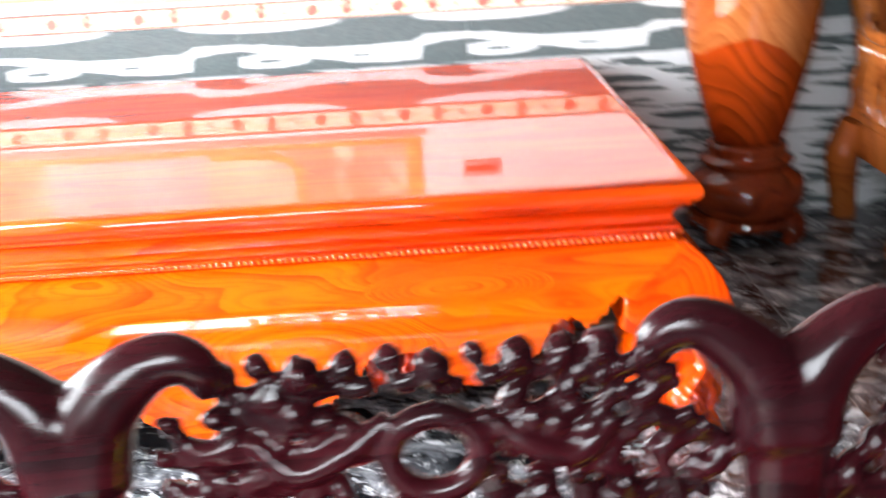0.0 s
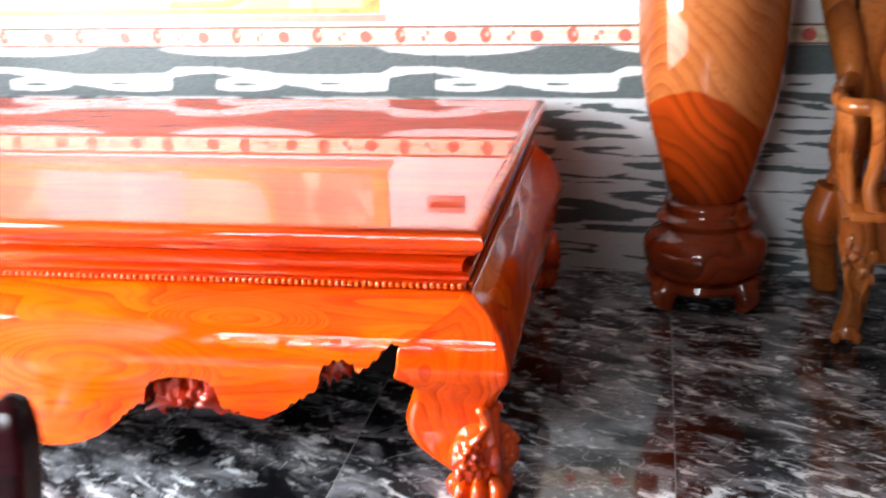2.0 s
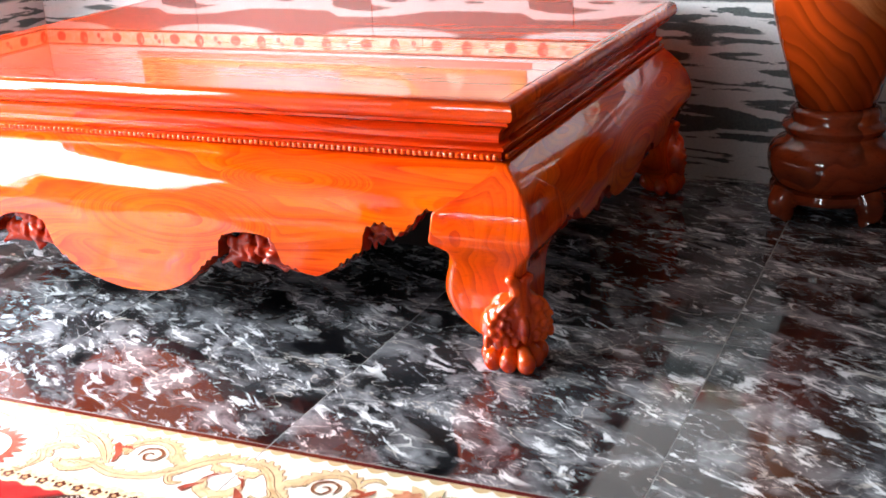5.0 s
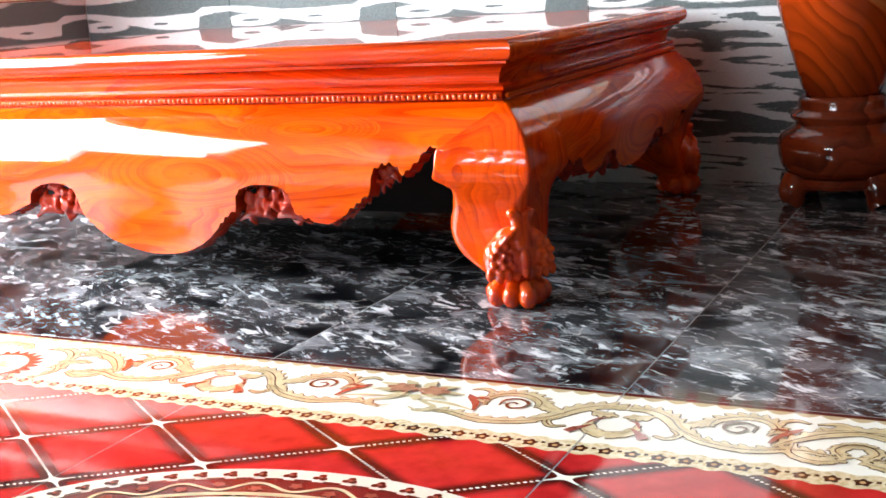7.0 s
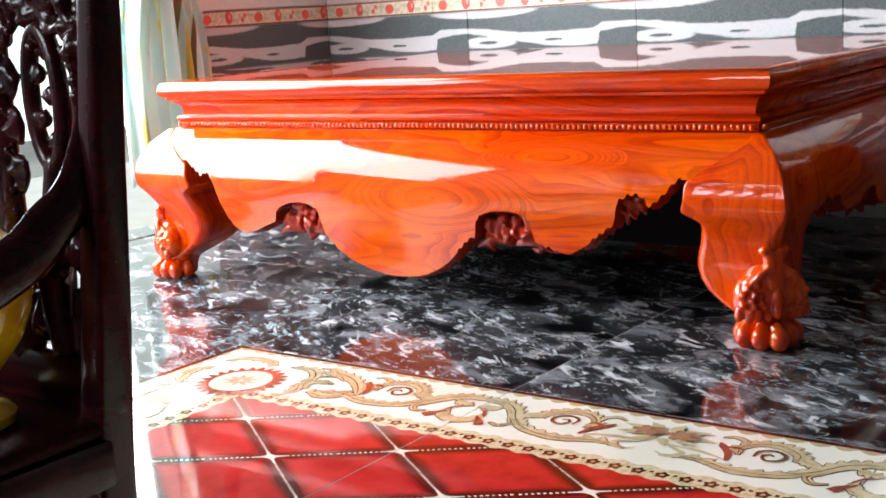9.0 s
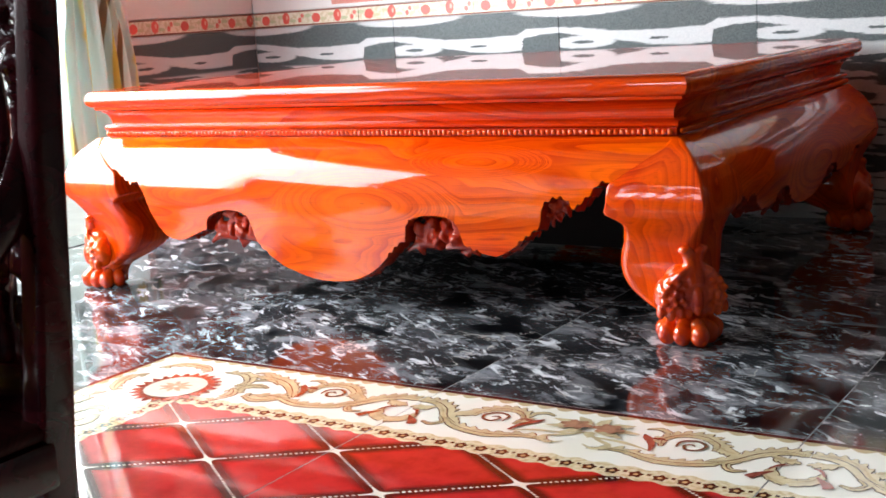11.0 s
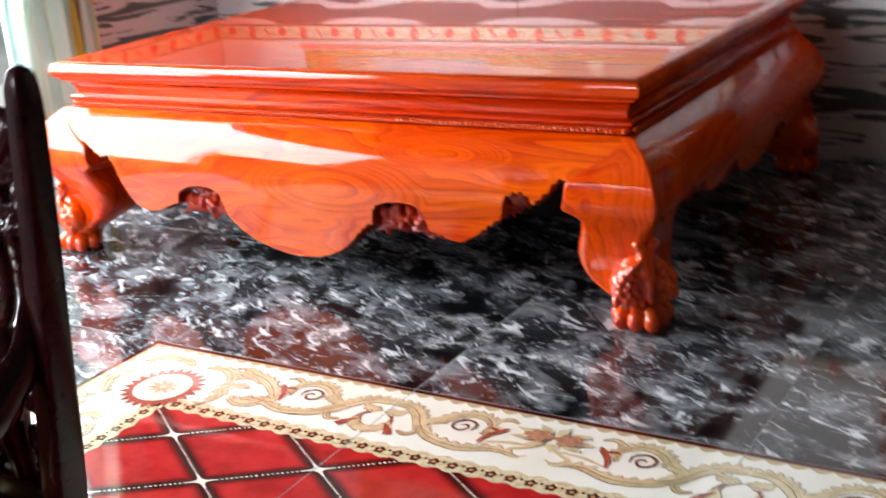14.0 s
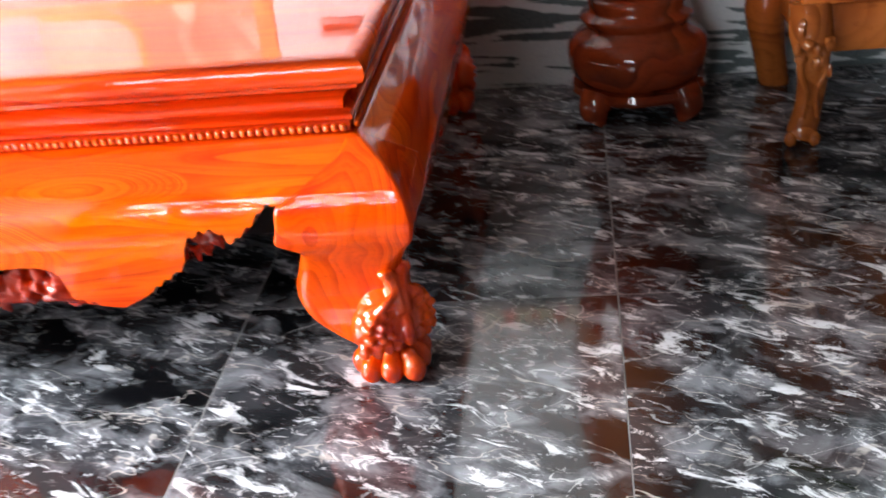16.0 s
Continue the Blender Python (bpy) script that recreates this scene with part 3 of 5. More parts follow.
ORANGE_STRIP = plain("deep_orange_glaze", (0.80, 0.30, 0.09), 0.45, 0.2, 12.0, 0.0, 0.0)
PEACH = plain("peach_panel_glaze", (0.74, 0.56, 0.42), 0.45, 0.15, 7.0, 0.0, 0.0)
# mural of pale tiles with an orange frame, over the bed
mural = tagged(thing("tile_mural", pose(0, YB, 0) @ Matrix.Diagonal((1, .3, 1, 1)), "pale yellow tile mural with an orange border on the wall", "mural"))
part("picture", box(bmesh.new(), -2.20, -.60, -.008, .0, .935, 2.05), MURAL, mural)
for a, b, z0, z1 in ((-2.26, -.54, .915, .935), (-2.26, -.54, 2.05, 2.09), (-2.26, -2.20, .935, 2.05), (-.60, -.54, .935, 2.05)):
    part("mural_border", box(bmesh.new(), a, b, -.010, .0, z0, z1, .002), MURAL_EDGE, mural)
part("base_strip", box(bmesh.new(), -2.28, -.52, -.013, 0, .886, .911, .003), PINK_EDGE, mural, "pink glazed base strip")
for a, b in ((-1.885, -1.600), (-1.595, -1.312)):
    part("picture_panel", box(bmesh.new(), a, b, -.0115, -.007, .942, 1.62, .003), PANEL_GLAZE, mural, "white glazed panel")
part("picture_strip", box(bmesh.new(), -2.198, -2.08, -.0105, -.007, .937, 2.04, .001), ORANGE_STRIP, mural, "upright orange glazed strip")
bm = bmesh.new()
arch = [(-1.30, 1.62), (-1.30, .962), (-1.10, .966), (-1.045, .980), (-1.012, 1.010), (-1.0, 1.06), (-1.0, 1.62)]
bmesh.ops.extrude_face_region(bm, geom=[bm.faces.new([bm.verts.new((x, -.0115, z)) for x, z in arch])])
bm.verts.ensure_lookup_table()
for v in bm.verts[:len(arch)]:
    v.co.y = -.007
part("picture_panel", bm, PEACH, mural, "peach glazed panel with a rounded corner", smooth=False)
line = [(-1.305, -.010, .950), (-1.10, -.010, .953), (-1.036, -.010, .970), (-1.0, -.010, 1.004), (-.986, -.010, 1.06), (-.984, -.010, 1.62)]
part("picture_strip", tube(bmesh.new(), line, [.011], 8, flat=.3, n=5), MURAL_EDGE, mural, "bent orange glazed strip")
# small plate on the white wall
PALE_RED = plain("pale_red_print", (0.62, 0.30, 0.27), 0.4, 0.15, 30.0)
plate = thing("wall_plate", pose(-.335, YB - .004, 1.045), "small red printed plate on the white wall", "sign")
part("plate", box(bmesh.new(), -.065, .065, -.008, .004, -.03, .03, .003), PALE_RED, plate)
part("print_bar", box(bmesh.new(), -.05, .05, -.010, -.006, -.012, .010), RUST, plate)
# dark framed picture behind the armchair
pic = thing("wall_picture", pose(1.84, YB - .01, 1.58), "dark framed landscape picture over the chair", "picture")
# extended out of view so the white wall bounces less light
PW, PH = .86, .69
for a, b, z0, z1 in ((-PW, PW, -PH, -PH + .05), (-PW, PW, PH - .05, PH), (-PW, -PW + .05, -PH + .05, PH - .05), (PW - .05, PW, -PH + .05, PH - .05)):
    part("frame_bar", box(bmesh.new(), a, b, -.03, .01, z0, z1, .006), DARK, pic)
part("canvas", box(bmesh.new(), -PW + .05, PW - .05, -.012, .008, -PH + .05, PH - .05), plain("green_landscape_print", (0.10, 0.16, 0.05), 0.3, 0.7, 5.0, 0.3), pic)


# ---- the daybed ----
BL, BR, BD, BH = -1.995, 0.015, 1.49, 0.63
CX, HL, HD = (BL + BR) / 2, (BR - BL) / 2, BD / 2
daybed = thing("daybed", pose(CX, HD, 0), "glossy orange rosewood daybed with carved claw feet", "daybed")

SWELL_Z = (0.0, .10, .18, .25, .30, .34, .37, .40, .43, .455, .475, .488, .495)
SWELL_O = (.03, .045, .056, .068, .078, .083, .0785, .0695, .055, .036, .012, -.004, -.012)


def eased(zs, os):
    """Smooth curve through the points of a profile, as a lookup."""
    path = spline([(z, o, 0) for z, o in zip(zs, os)], 12)
    return [v.x for v in path], [v.y for v in path]


SWELL = eased(SWELL_Z, SWELL_O)


def swell(z):
    return float(np.interp(z, *SWELL))


# moulded rim and neck: one profile carried round the rectangle
RIM = [(-.012, .640), (.004, .642), (.015, .638), (.022, .628), (.025, .616), (.024, .605), (.018, .596), (.010, .591), (.005, .589), (.004, .582), (-.010, .576), (-.021, .567), (-.029, .555),
       (-.032, .542), (-.032, .534), (-.027, .532), (-.019, .530), (-.014, .525), (-.014, .519), (-.019, .514), (-.022, .513), (-.022, .494), (-.012, .490), (-.012, .478), (-.06, .478)]


def rim_mesh():
    bm = bmesh.new()
    rings = []
    for o, z in RIM:
        a, b = HL + o, HD + o
        rings.append([bm.verts.new(c) for c in ((-a, -b, z), (a, -b, z), (a, b, z), (-a, b, z))])
    for A, B in zip(rings, rings[1:]):
        for k in range(4):
            bm.faces.new((A[k], A[(k + 1) % 4], B[(k + 1) % 4], B[k]))
    return bm


part("rim", rim_mesh(), RIM_WOOD, daybed)
part("top_panel", box(bmesh.new(), -HL + .011, HL - .011, -HD + .011, HD - .011, .60, .6405, .0008, 1), TOP_WOOD, daybed, "mirror-polished orange top panel")


def bead_row(length):
    bm = bmesh.new()
    k = int(length / .0152)
    for i in range(k):
        x = -length / 2 + (i + .5) * length / k
        g = bmesh.ops.create_icosphere(bm, subdivisions=1, radius=.0077)
        for v in g["verts"]:
            v.co = Vector((v.co.x + x, v.co.y, v.co.z))
    return mesh_of(bm, "bead_moulding")


row_long, row_short = bead_row(2 * HL - .05), bead_row(2 * HD - .05)
for me, x, y, r in ((row_long, 0, HD - .011, 180), (row_short, -HL + .011, 0, 270)):
    ob = part("bead_moulding", me, BED, daybed, "row of small carved beads")
    ob.matrix_local = pose(x, y, .504, 0, 0, r)
bm = bmesh.new()
bmesh.ops.create_uvsphere(bm, u_segments=8, v_segments=4, radius=.0078)
bead_me = mesh_of(bm, "bead")
for length, x, y, r in ((2 * HL - .05, 0, -HD + .011, 0), (2 * HD - .05, HL - .011, 0, 90)):
    k = int(length / .0155)
    for i in range(k):
        part("bead", bead_me, BED, daybed).matrix_local = pose(x, y, .504, 0, 0, r) @ pose(-length / 2 + (i + .5) * length / k, 0, 0)

# added black box: darkens the space under the bed and blocks daylight there
part("underbed_shade_box", box(bmesh.new(), -HL + .22, HL - .22, -HD + .34, HD - .16, .14, .58, .01), UNDERBED_SHADE, daybed, "black box added to darken the space under the bed")

# apron: a swelling board with a scalloped, notched lower edge
EDGE_D = (0, .05, .10, .15, .20, .235, .252, .254, .262, .29, .333, .37, .405, .413, .415, .44, .48, .53, .575, .61, .640, .660, .662, .675, .70, .725, .745, .748, .77, .80, .815, .832, .845, .88, .92, .97, 1.3)
EDGE_Z = (.093, .096, .106, .128, .165, .198, .212, .245, .270, .288, .294, .288, .262, .240, .212, .205, .198, .195, .207, .232, .262, .285, .318, .338, .350, .352, .345, .318, .335, .358, .378, .387, .388, .388, .398, .42, .44)


# the front board is cut by hand: its two halves differ
FRONT_U = (-1.3, -.97, -.90, -.868, -.845, -.82, -.794, -.775, -.756, -.738, -.729, -.712, -.687, -.66, -.63, -.60, -.571, -.53, -.500, -.494, -.480, -.457, -.43, -.396, -.365, -.342, -.325, -.318, -.316, -.306, -.276, -.223, -.157, -.11, -.078, -.035, .013, .055, .096, .128, .157, .20, .234,
           .237, .248, .269, .30, .333, .37, .395, .410, .415, .44, .48, .515, .56, .61, .640, .658, .660, .672, .70, .725, .742, .748, .77, .80, .815, .832, .845, .88, .92, .97, 1.3)
FRONT_Z = (.44, .42, .40, .400, .385, .368, .353, .362, .355, .318, .265, .225, .195, .184, .181, .186, .197, .213, .222, .252, .264, .275, .283, .287, .285, .279, .262, .245, .225, .184, .157, .122, .099, .089, .086, .086, .090, .101, .119, .140, .165, .202, .220,
           .250, .270, .285, .293, .295, .293, .285, .262, .220, .205, .195, .190, .212, .246, .265, .280, .312, .335, .350, .352, .343, .322, .335, .362, .382, .392, .392, .392, .398, .42, .44)
RAGGED = ((-.84, -.70), (-.515, -.485), (-.335, -.27), (.16, .26), (.40, .465), (.57, .84))
ROWS, DEEP = 34, 5


def apron(half, edge, thick):
    """A swelling board cut along edge(x); the thick lower edge is carved rough and coloured darker red."""
    bm = bmesh.new()
    k = 190
    cols = []
    for i in range(2 * k + 1):
        x = (i - k) / k * half
        low = edge(x)
        zs = [.492 - (.492 - low) * q / ROWS for q in range(ROWS + 1)]
        front = [bm.verts.new((x, -swell(z), z)) for z in zs]
        under = [front[-1]]
        for q in range(1, DEEP + 1):
            rough_ = noise.noise((x * 55, q * 1.7, 3)) * .007 + noise.noise((x * 140, q * 2.3, 8)) * .004
            under.append(bm.verts.new((x, front[-1].co.y + thick * q / DEEP, low + rough_ - .002 * q)))
        back = [bm.verts.new((x, -swell(z) + thick, z)) for z in zs[:-1]] + [under[-1]]
        cols.append((front, back, under))
    for (A, B, U), (C, D, V) in zip(cols, cols[1:]):
        for q in range(ROWS):
            bm.faces.new((A[q], A[q + 1], C[q + 1], C[q]))
            bm.faces.new((B[q + 1], B[q], D[q], D[q + 1]))
        for q in range(DEEP):
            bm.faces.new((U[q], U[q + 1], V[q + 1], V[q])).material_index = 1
        bm.faces.new((A[0], B[0], D[0], C[0]))
    me = mesh_of(bm, "apron")
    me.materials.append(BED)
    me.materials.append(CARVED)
    return me


def front_edge(x):
    z = float(np.interp(x, FRONT_U, FRONT_Z))
    if any(a < x < b for a, b in RAGGED):
        z += .006 * ((abs(x) * 1000) // 11 % 2)
    return z


span_side = .85 / (HD - .155)


def side_edge(x):
    d = abs(x) * span_side
    return .222 + .36 * (float(np.interp(d, EDGE_D, EDGE_Z)) - .093) + (.005 * ((d * 1000) // 13 % 2) if d > .21 else 0)


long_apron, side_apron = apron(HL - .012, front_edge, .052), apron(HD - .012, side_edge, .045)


def carving(seed, w, h):
    """A small cluster of carved blossoms and leaves."""
    rnd = random.Random(seed)
    bm = bmesh.new()
    for _ in range(int(30 * w / .16) + 8):
        x, z = rnd.uniform(-w / 2, w / 2), rnd.uniform(0, h)
        if abs(x) > w * .5 * (1.1 - .55 * z / h):
            continue
        r = rnd.uniform(.009, .019)
        lump(bm, (x, rnd.uniform(-.014, .012), z), (r * rnd.uniform(.6, 1.3), r * .8, r * rnd.uniform(.7, 1.6)), 2, .5)
    for _ in range(7):
        x, z = rnd.uniform(-w * .4, w * .4), rnd.uniform(0, h * .6)
        q = rnd.uniform(-1, 1)
        tube(bm, [(x, 0, z), (x + .018 * q, -.014, z + .018), (x + .03 * q, -.004, z + .04)], [.006, .009, .003], 7, n=4)
    for s in (-1, 1):
        tube(bm, [(s * w * .05, 0, .004), (s * w * .35, -.008, .012), (s * w * .6, 0, -.012)], [.008, .013, .005], 8, n=4)
    return fused(bm, .0035, "carved_blossoms", 1)


carv = [carving(3, .195, .09), carving(8, .195, .088), carving(5, .105, .058), carving(6, .105, .058)]
for me, x, y, r, span, z1, z2 in ((long_apron, 0, -HD, 0, 1.0, .196, .298), (long_apron, 0, HD, 180, 1.0, .196, .298), (side_apron, HL, 0, 90, span_side, .245, .272), (side_apron, -HL, 0, 270, span_side, .245, .272)):
    m = pose(x, y, 0, 0, 0, r)
    ap = part("apron", me, BED, daybed, "swelling apron board with a scalloped lower edge")
    ap.matrix_local = m
    for s in (-1, 1):
        far = span == 1 and s < 0
        c = part("carved_blossoms", carv[0 if s < 0 else 1], CARVED, ap, "dark red carved blossom cluster")
        c.matrix_local = pose((-.406 if far else s * .330) / span, -.024 if span == 1 else -.040, z1 - (.010 if far else 0)) @ Matrix.Diagonal((1 / span, 1, 1, 1))
        c = part("carved_blossoms", carv[2 if s < 0 else 3], CARVED, ap, "dark red carved blossom cluster")
        c.matrix_local = pose((-.752 if far else s * .705) / span, -.034, z2 + (.002 if far else .010), 0, -s * 38, 0) @ Matrix.Diagonal((.78 / span, .8, .78, 1))

# legs: a shouldered corner block that narrows to an ankle and a claw foot
LEG_Z = (.490, .478, .462, .445, .420, .400, .385, .345, .318, .303, .286, .250, .200, .160, .124, .095, .070, .045, .012)
LEG_I = (.030, .036, .050, .075, .112, .142, .162, .166, .172, .150, .134, .146, .163, .160, .138, .100, .062, .050, .046)      # inward from the corner
LEG_O = (-.003, .012, .031, .047, .0645, .0735, .079, .0865, .083, .076, .066, .050, .038, .036, .038, .042, .044, .044, .040)


def leg_mesh():
    bm = bmesh.new()
    zs = [z for z in np.concatenate((np.linspace(.490, .286, 48), np.linspace(.283, .012, 50)))]
    (IZ, I), (OZ, O) = eased(LEG_Z[::-1], LEG_I[::-1]), eased(LEG_Z[::-1], LEG_O[::-1])
    rings = []
    for z in zs:
        i, o = float(np.interp(z, IZ, I)), float(np.interp(z, OZ, O))
        cut = .008 if z > .31 else .008 + .026 * min(1, (.31 - z) / .07)
        ring = []
        lo, hi = -i, o
        for cx, cy, a0 in ((hi - cut, -hi + cut, -90), (hi - cut, -lo - cut, 0), (lo + cut, -lo - cut, 90), (lo + cut, -hi + cut, 180)):
            for k in range(9):
                q = radians(a0 + 90 * k / 8)
                ring.append([cx + cut * math.cos(q), cy + cut * math.sin(q)]) 
            ex, ey = {-90: (hi, -lo - cut), 0: (lo + cut, -lo), 90: (lo, -hi + cut), 180: (hi - cut, -hi)}[a0]
            sx, sy = ring[-1][0], ring[-1][1]
            per = 14
            for k in range(1, per):
                f = k / per
                x, y = sx + (ex - sx) * f, sy + (ey - sy) * f
                ring.append([x, y])
        row = []
        for x, y in ring:
            row.append(bm.verts.new((x, y, z)))
        rings.append(row)
    n_ = len(rings[0])
    for A, B in zip(rings, rings[1:]):
        for k in range(n_):
            bm.faces.new((A[k], A[(k + 1) % n_], B[(k + 1) % n_], B[k]))
    bm.faces.new(rings[0])
    bm.faces.new(rings[-1])
    return mesh_of(bm, "leg")


def paw_mesh():
    """Carved paw on the outer corner: a bulb hung with leaf tips, and a stalk that ends in two curls."""
    bm = bmesh.new()
    out, lat = Vector((1, -1, 0)).normalized(), Vector((1, 1, 0)).normalized()

    def at(o, l, z):
        return out * o + lat * l + Vector((0, 0, z))

    def blob(o, l, z, ro, rl, rz, sub_=2, rough=.15):
        g = bmesh.ops.create_icosphere(bm, subdivisions=sub_, radius=1)
        for v in g["verts"]:
            k = 1 + rough * noise.noise(v.co * 1.7 + Vector((o, l, z)) * 40)
            c = v.co * k
            w = 1.06 if z < .19 else 1.0
            v.co = at((o + c.x * ro) * (1 + (w - 1) * .6), (l + c.y * rl) * w, z + c.z * rz)
    blob(.014, 0, .130, .054, .064, .076, 3, .04)
    blob(.066, 0, .112, .013, .013, .036, 3, .1)      # drop-shaped ridge on the corner
    for s in (-1, 1):
        blob(.020, s * .046, .122, .035, .040, .050, 3, .05)      # leaf boss on each face
        for k in range(8):      # beads that curl round the boss
            q = radians(-150 + 42 * k)
            l, z = s * (.046 + .026 * math.cos(q)), .124 + .032 * math.sin(q)
            blob(.052 - .30 * max(0, abs(l) - .045), l, z, .013, .010, .010)
        for k in range(5):
            q = radians(-60 + 66 * k)
            blob(.058, s * (.044 + .011 * math.cos(q)), .122 + .014 * math.sin(q), .010, .0075, .0085)
        for k in range(4):      # pointed leaf tips under the boss
            l = s * (.016 + .020 * k)
            blob(.050 - .45 * max(0, abs(l) - .04), l, .082 + .004 * (k % 2), .013, .010, .018)
        tube(bm, [at(.060, s * .010, .170), at(.052, s * .036, .172), at(.034, s * .060, .158), at(.020, s * .072, .130)], [.006, .010, .011, .007], 8, n=4)
    for s in (-1, 1):
        tube(bm, [at(.058, s * .004, .150), at(.050, s * .007, .195), at(.047, s * .010, .215), at(.048, s * .015, .228)], [.018, .018, .017, .015], 8, n=4)
        tube(bm, [at(.060, s * .014, .195), at(.060, s * .040, .178), at(.048, s * .062, .150)], [.007, .009, .005], 8, n=4)
        blob(.047, s * .020, .232, .017, .017, .013)
    return fused(bm, .0032, "paw", 1)


def toe_mesh():
    """One rounded claw toe."""
    bm = bmesh.new()
    lump(bm, (0, 0, .029), (.0235, .025, .029), 3, .06)
    lump(bm, (0, .012, .052), (.018, .016, .018), 2, .1)
    return fused(bm, .004, "toe", 3)


leg_me, toe_me, paw_me = leg_mesh(), toe_mesh(), paw_mesh()
for x, y, r in ((HL, -HD, 0), (HL - .014, HD - .03, 90), (-HL - .022, HD - .03, 180), (-HL - .022, -HD, 270)):
    leg = part("leg", leg_me, LEG_WOOD, daybed, "shouldered cabriole leg with a claw foot")
    leg.matrix_local = pose(x, y, 0, 0, 0, r)
    part("paw", paw_me, PAW_WOOD, leg, "carved leafy paw with two curls")
    for tx, ty, tr in ((-.030, -.052, -8), (.010, -.056, 0), (.052, -.052, 45), (.057, -.008, 88), (.053, .032, 98), (-.050, -.016, -75), (.016, .050, 165)):
        toe = part("toe", toe_me, PAW_WOOD, leg)
        toe.matrix_local = pose(tx, ty, 0, 0, 0, tr)


# ---- wooden floor vase on a footed stand ----
vase = thing("floor_vase", pose(.572, 1.395, 0), "tall turned brown wooden floor vase with a dark base", "vase")
VP = [(.105, .342), (.118, .352), (.128, .375), (.150, .45), (.176, .54), (.200, .63), (.217, .72), (.228, .82), (.234, .95), (.232, 1.08), (.215, 1.22), (.175, 1.36), (.12, 1.46), (.095, 1.52), (.10, 1.58), (.13, 1.64), (.12, 1.645)]
part("body", lathe(bmesh.new(), VP, 56), VASE, vase)
SP = [(.150, .090), (.174, .100), (.190, .122), (.199, .152), (.202, .185), (.196, .214), (.174, .236), (.151, .248), (.146, .258), (.150, .266), (.160, .274), (.162, .284), (.156, .293), (.141, .298), (.136, .306), (.138, .326), (.134, .338), (.120, .346), (.10, .346)]
part("base_ring", lathe(bmesh.new(), SP, 56), VASE_LOW, vase, "dark brown turned base")
bm = bmesh.new()
lathe(bm, [(.188, .062), (.195, .075), (.190, .092), (.15, .095)], 48)
for k in range(4):
    q = radians(45 + 90 * k)
    c, s = math.cos(q), math.sin(q)
    tube(bm, [(c * .165, s * .165, .085), (c * .186, s * .186, .05), (c * .182, s * .182, .02), (c * .195, s * .195, .0)], [.05, .046, .036, .032], 12, n=4, up=(-s, c, 0))
for v in bm.verts:
    v.co.z = max(v.co.z, 0.0)
part("stand", bm, VASE_LOW, vase, "dark footed stand")

# ---- honey-coloured carved armchair beside the vase ----
chair = thing("carved_armchair", pose(.97, 1.03, 0), "honey-brown carved wooden armchair against the wall", "armchair")
SW = .78
part("seat", box(bmesh.new(), -.005, SW, -.01, .52, .372, .405, .008), OAK, chair)
part("front_rail", box(bmesh.new(), .02, SW - .02, .004, .034, .245, .37, .004), OAK, chair)
part("side_rail", box(bmesh.new(), .004, .034, .03, .50, .25, .37, .004), OAK, chair)
part("side_rail", box(bmesh.new(), SW - .034, SW - .004, .03, .50, .25, .37, .004), OAK, chair)


def chair_leg():
    bm = bmesh.new()
    tube(bm, [(.02, .02, .375), (.022, .012, .30), (.032, .018, .20), (.024, .020, .10), (.006, .004, .035), (0, -.004, .012)], [.052, .056, .040, .036, .040, .034], 14, n=5)
    rnd = random.Random(2)
    for _ in range(16):
        lump(bm, (.022 + rnd.uniform(-.045, .045), -.038 + rnd.uniform(-.008, .010), rnd.uniform(.20, .36)), (rnd.uniform(.008, .017), .012, rnd.uniform(.010, .022)), 2, .4)
    for s in (-1, 1):
        tube(bm, [(.022 + s * .01, -.03, .30), (.022 + s * .032, -.03, .22), (.022 + s * .012, -.024, .15), (.022 + s * .018, -.02, .08)], [.007, .010, .008, .006], 8, n=4)
        lump(bm, (.004 + s * .030, -.018, .022), (.017, .022, .022), 2, .1)
    for v in bm.verts:
        v.co.z = max(v.co.z, 0.0)
    return mesh_of(bm, "front_leg")


leg_me2 = chair_leg()
part("front_leg", leg_me2, OAK, chair, "carved front leg with a rounded foot")
ob = part("front_leg", leg_me2, OAK, chair, "carved front leg with a rounded foot")
ob.matrix_local = pose(SW - .044, 0, 0)
for x in (.0, SW - .05):
    bm = bmesh.new()
    tube(bm, [(x + .01, .50, .0), (x - .01, .47, .12), (x - .025, .45, .25), (x + .0, .43, .37)], [.046, .05, .062, .05], 12, n=5)
    for v in bm.verts:
        v.co.z = max(v.co.z, 0.0)
    part("rear_leg", bm, OAK, chair)
    bm = bmesh.new()
    tube(bm, [(x + .03, .44, .37), (x + .06, .46, .52), (x + .055, .47, .68), (x + .02, .47, .82), (x - .02, .48, .98), (x - .03, .49, 1.15), (x + .0, .50, 1.32)], [.052, .05, .056, .052, .052, .05, .045], 12, n=5)
    part("back_stile", bm, OAK, chair)
    bm = bmesh.new()
    tube(bm, [(x + .065, .02, .40), (x + .045, .018, .47), (x + .062, .016, .56), (x + .064, .016, .66), (x + .045, .02, .702), (x - .02, .05, .705), (x - .03, .20, .70), (x + .0, .36, .705), (x + .04, .44, .72)], [.026, .022, .026, .028, .027, .025, .026, .028, .03], 10, n=5, up=(.3, .2, 1))
    part("armrest", bm, OAK, chair, "bent armrest with an upright front post")
    rnd = random.Random(11)
    for k in range(7):
        y = .10 + k * .05
        part("arm_spindle", tube(bmesh.new(), [(x + .01, y, .40), (x + .005 + .02 * rnd.uniform(-1, 1), y + .02, .50), (x, y - .015, .60), (x - .01, y + .01, .69)], [.012, .016, .013, .012], 8, n=4), OAK, chair)
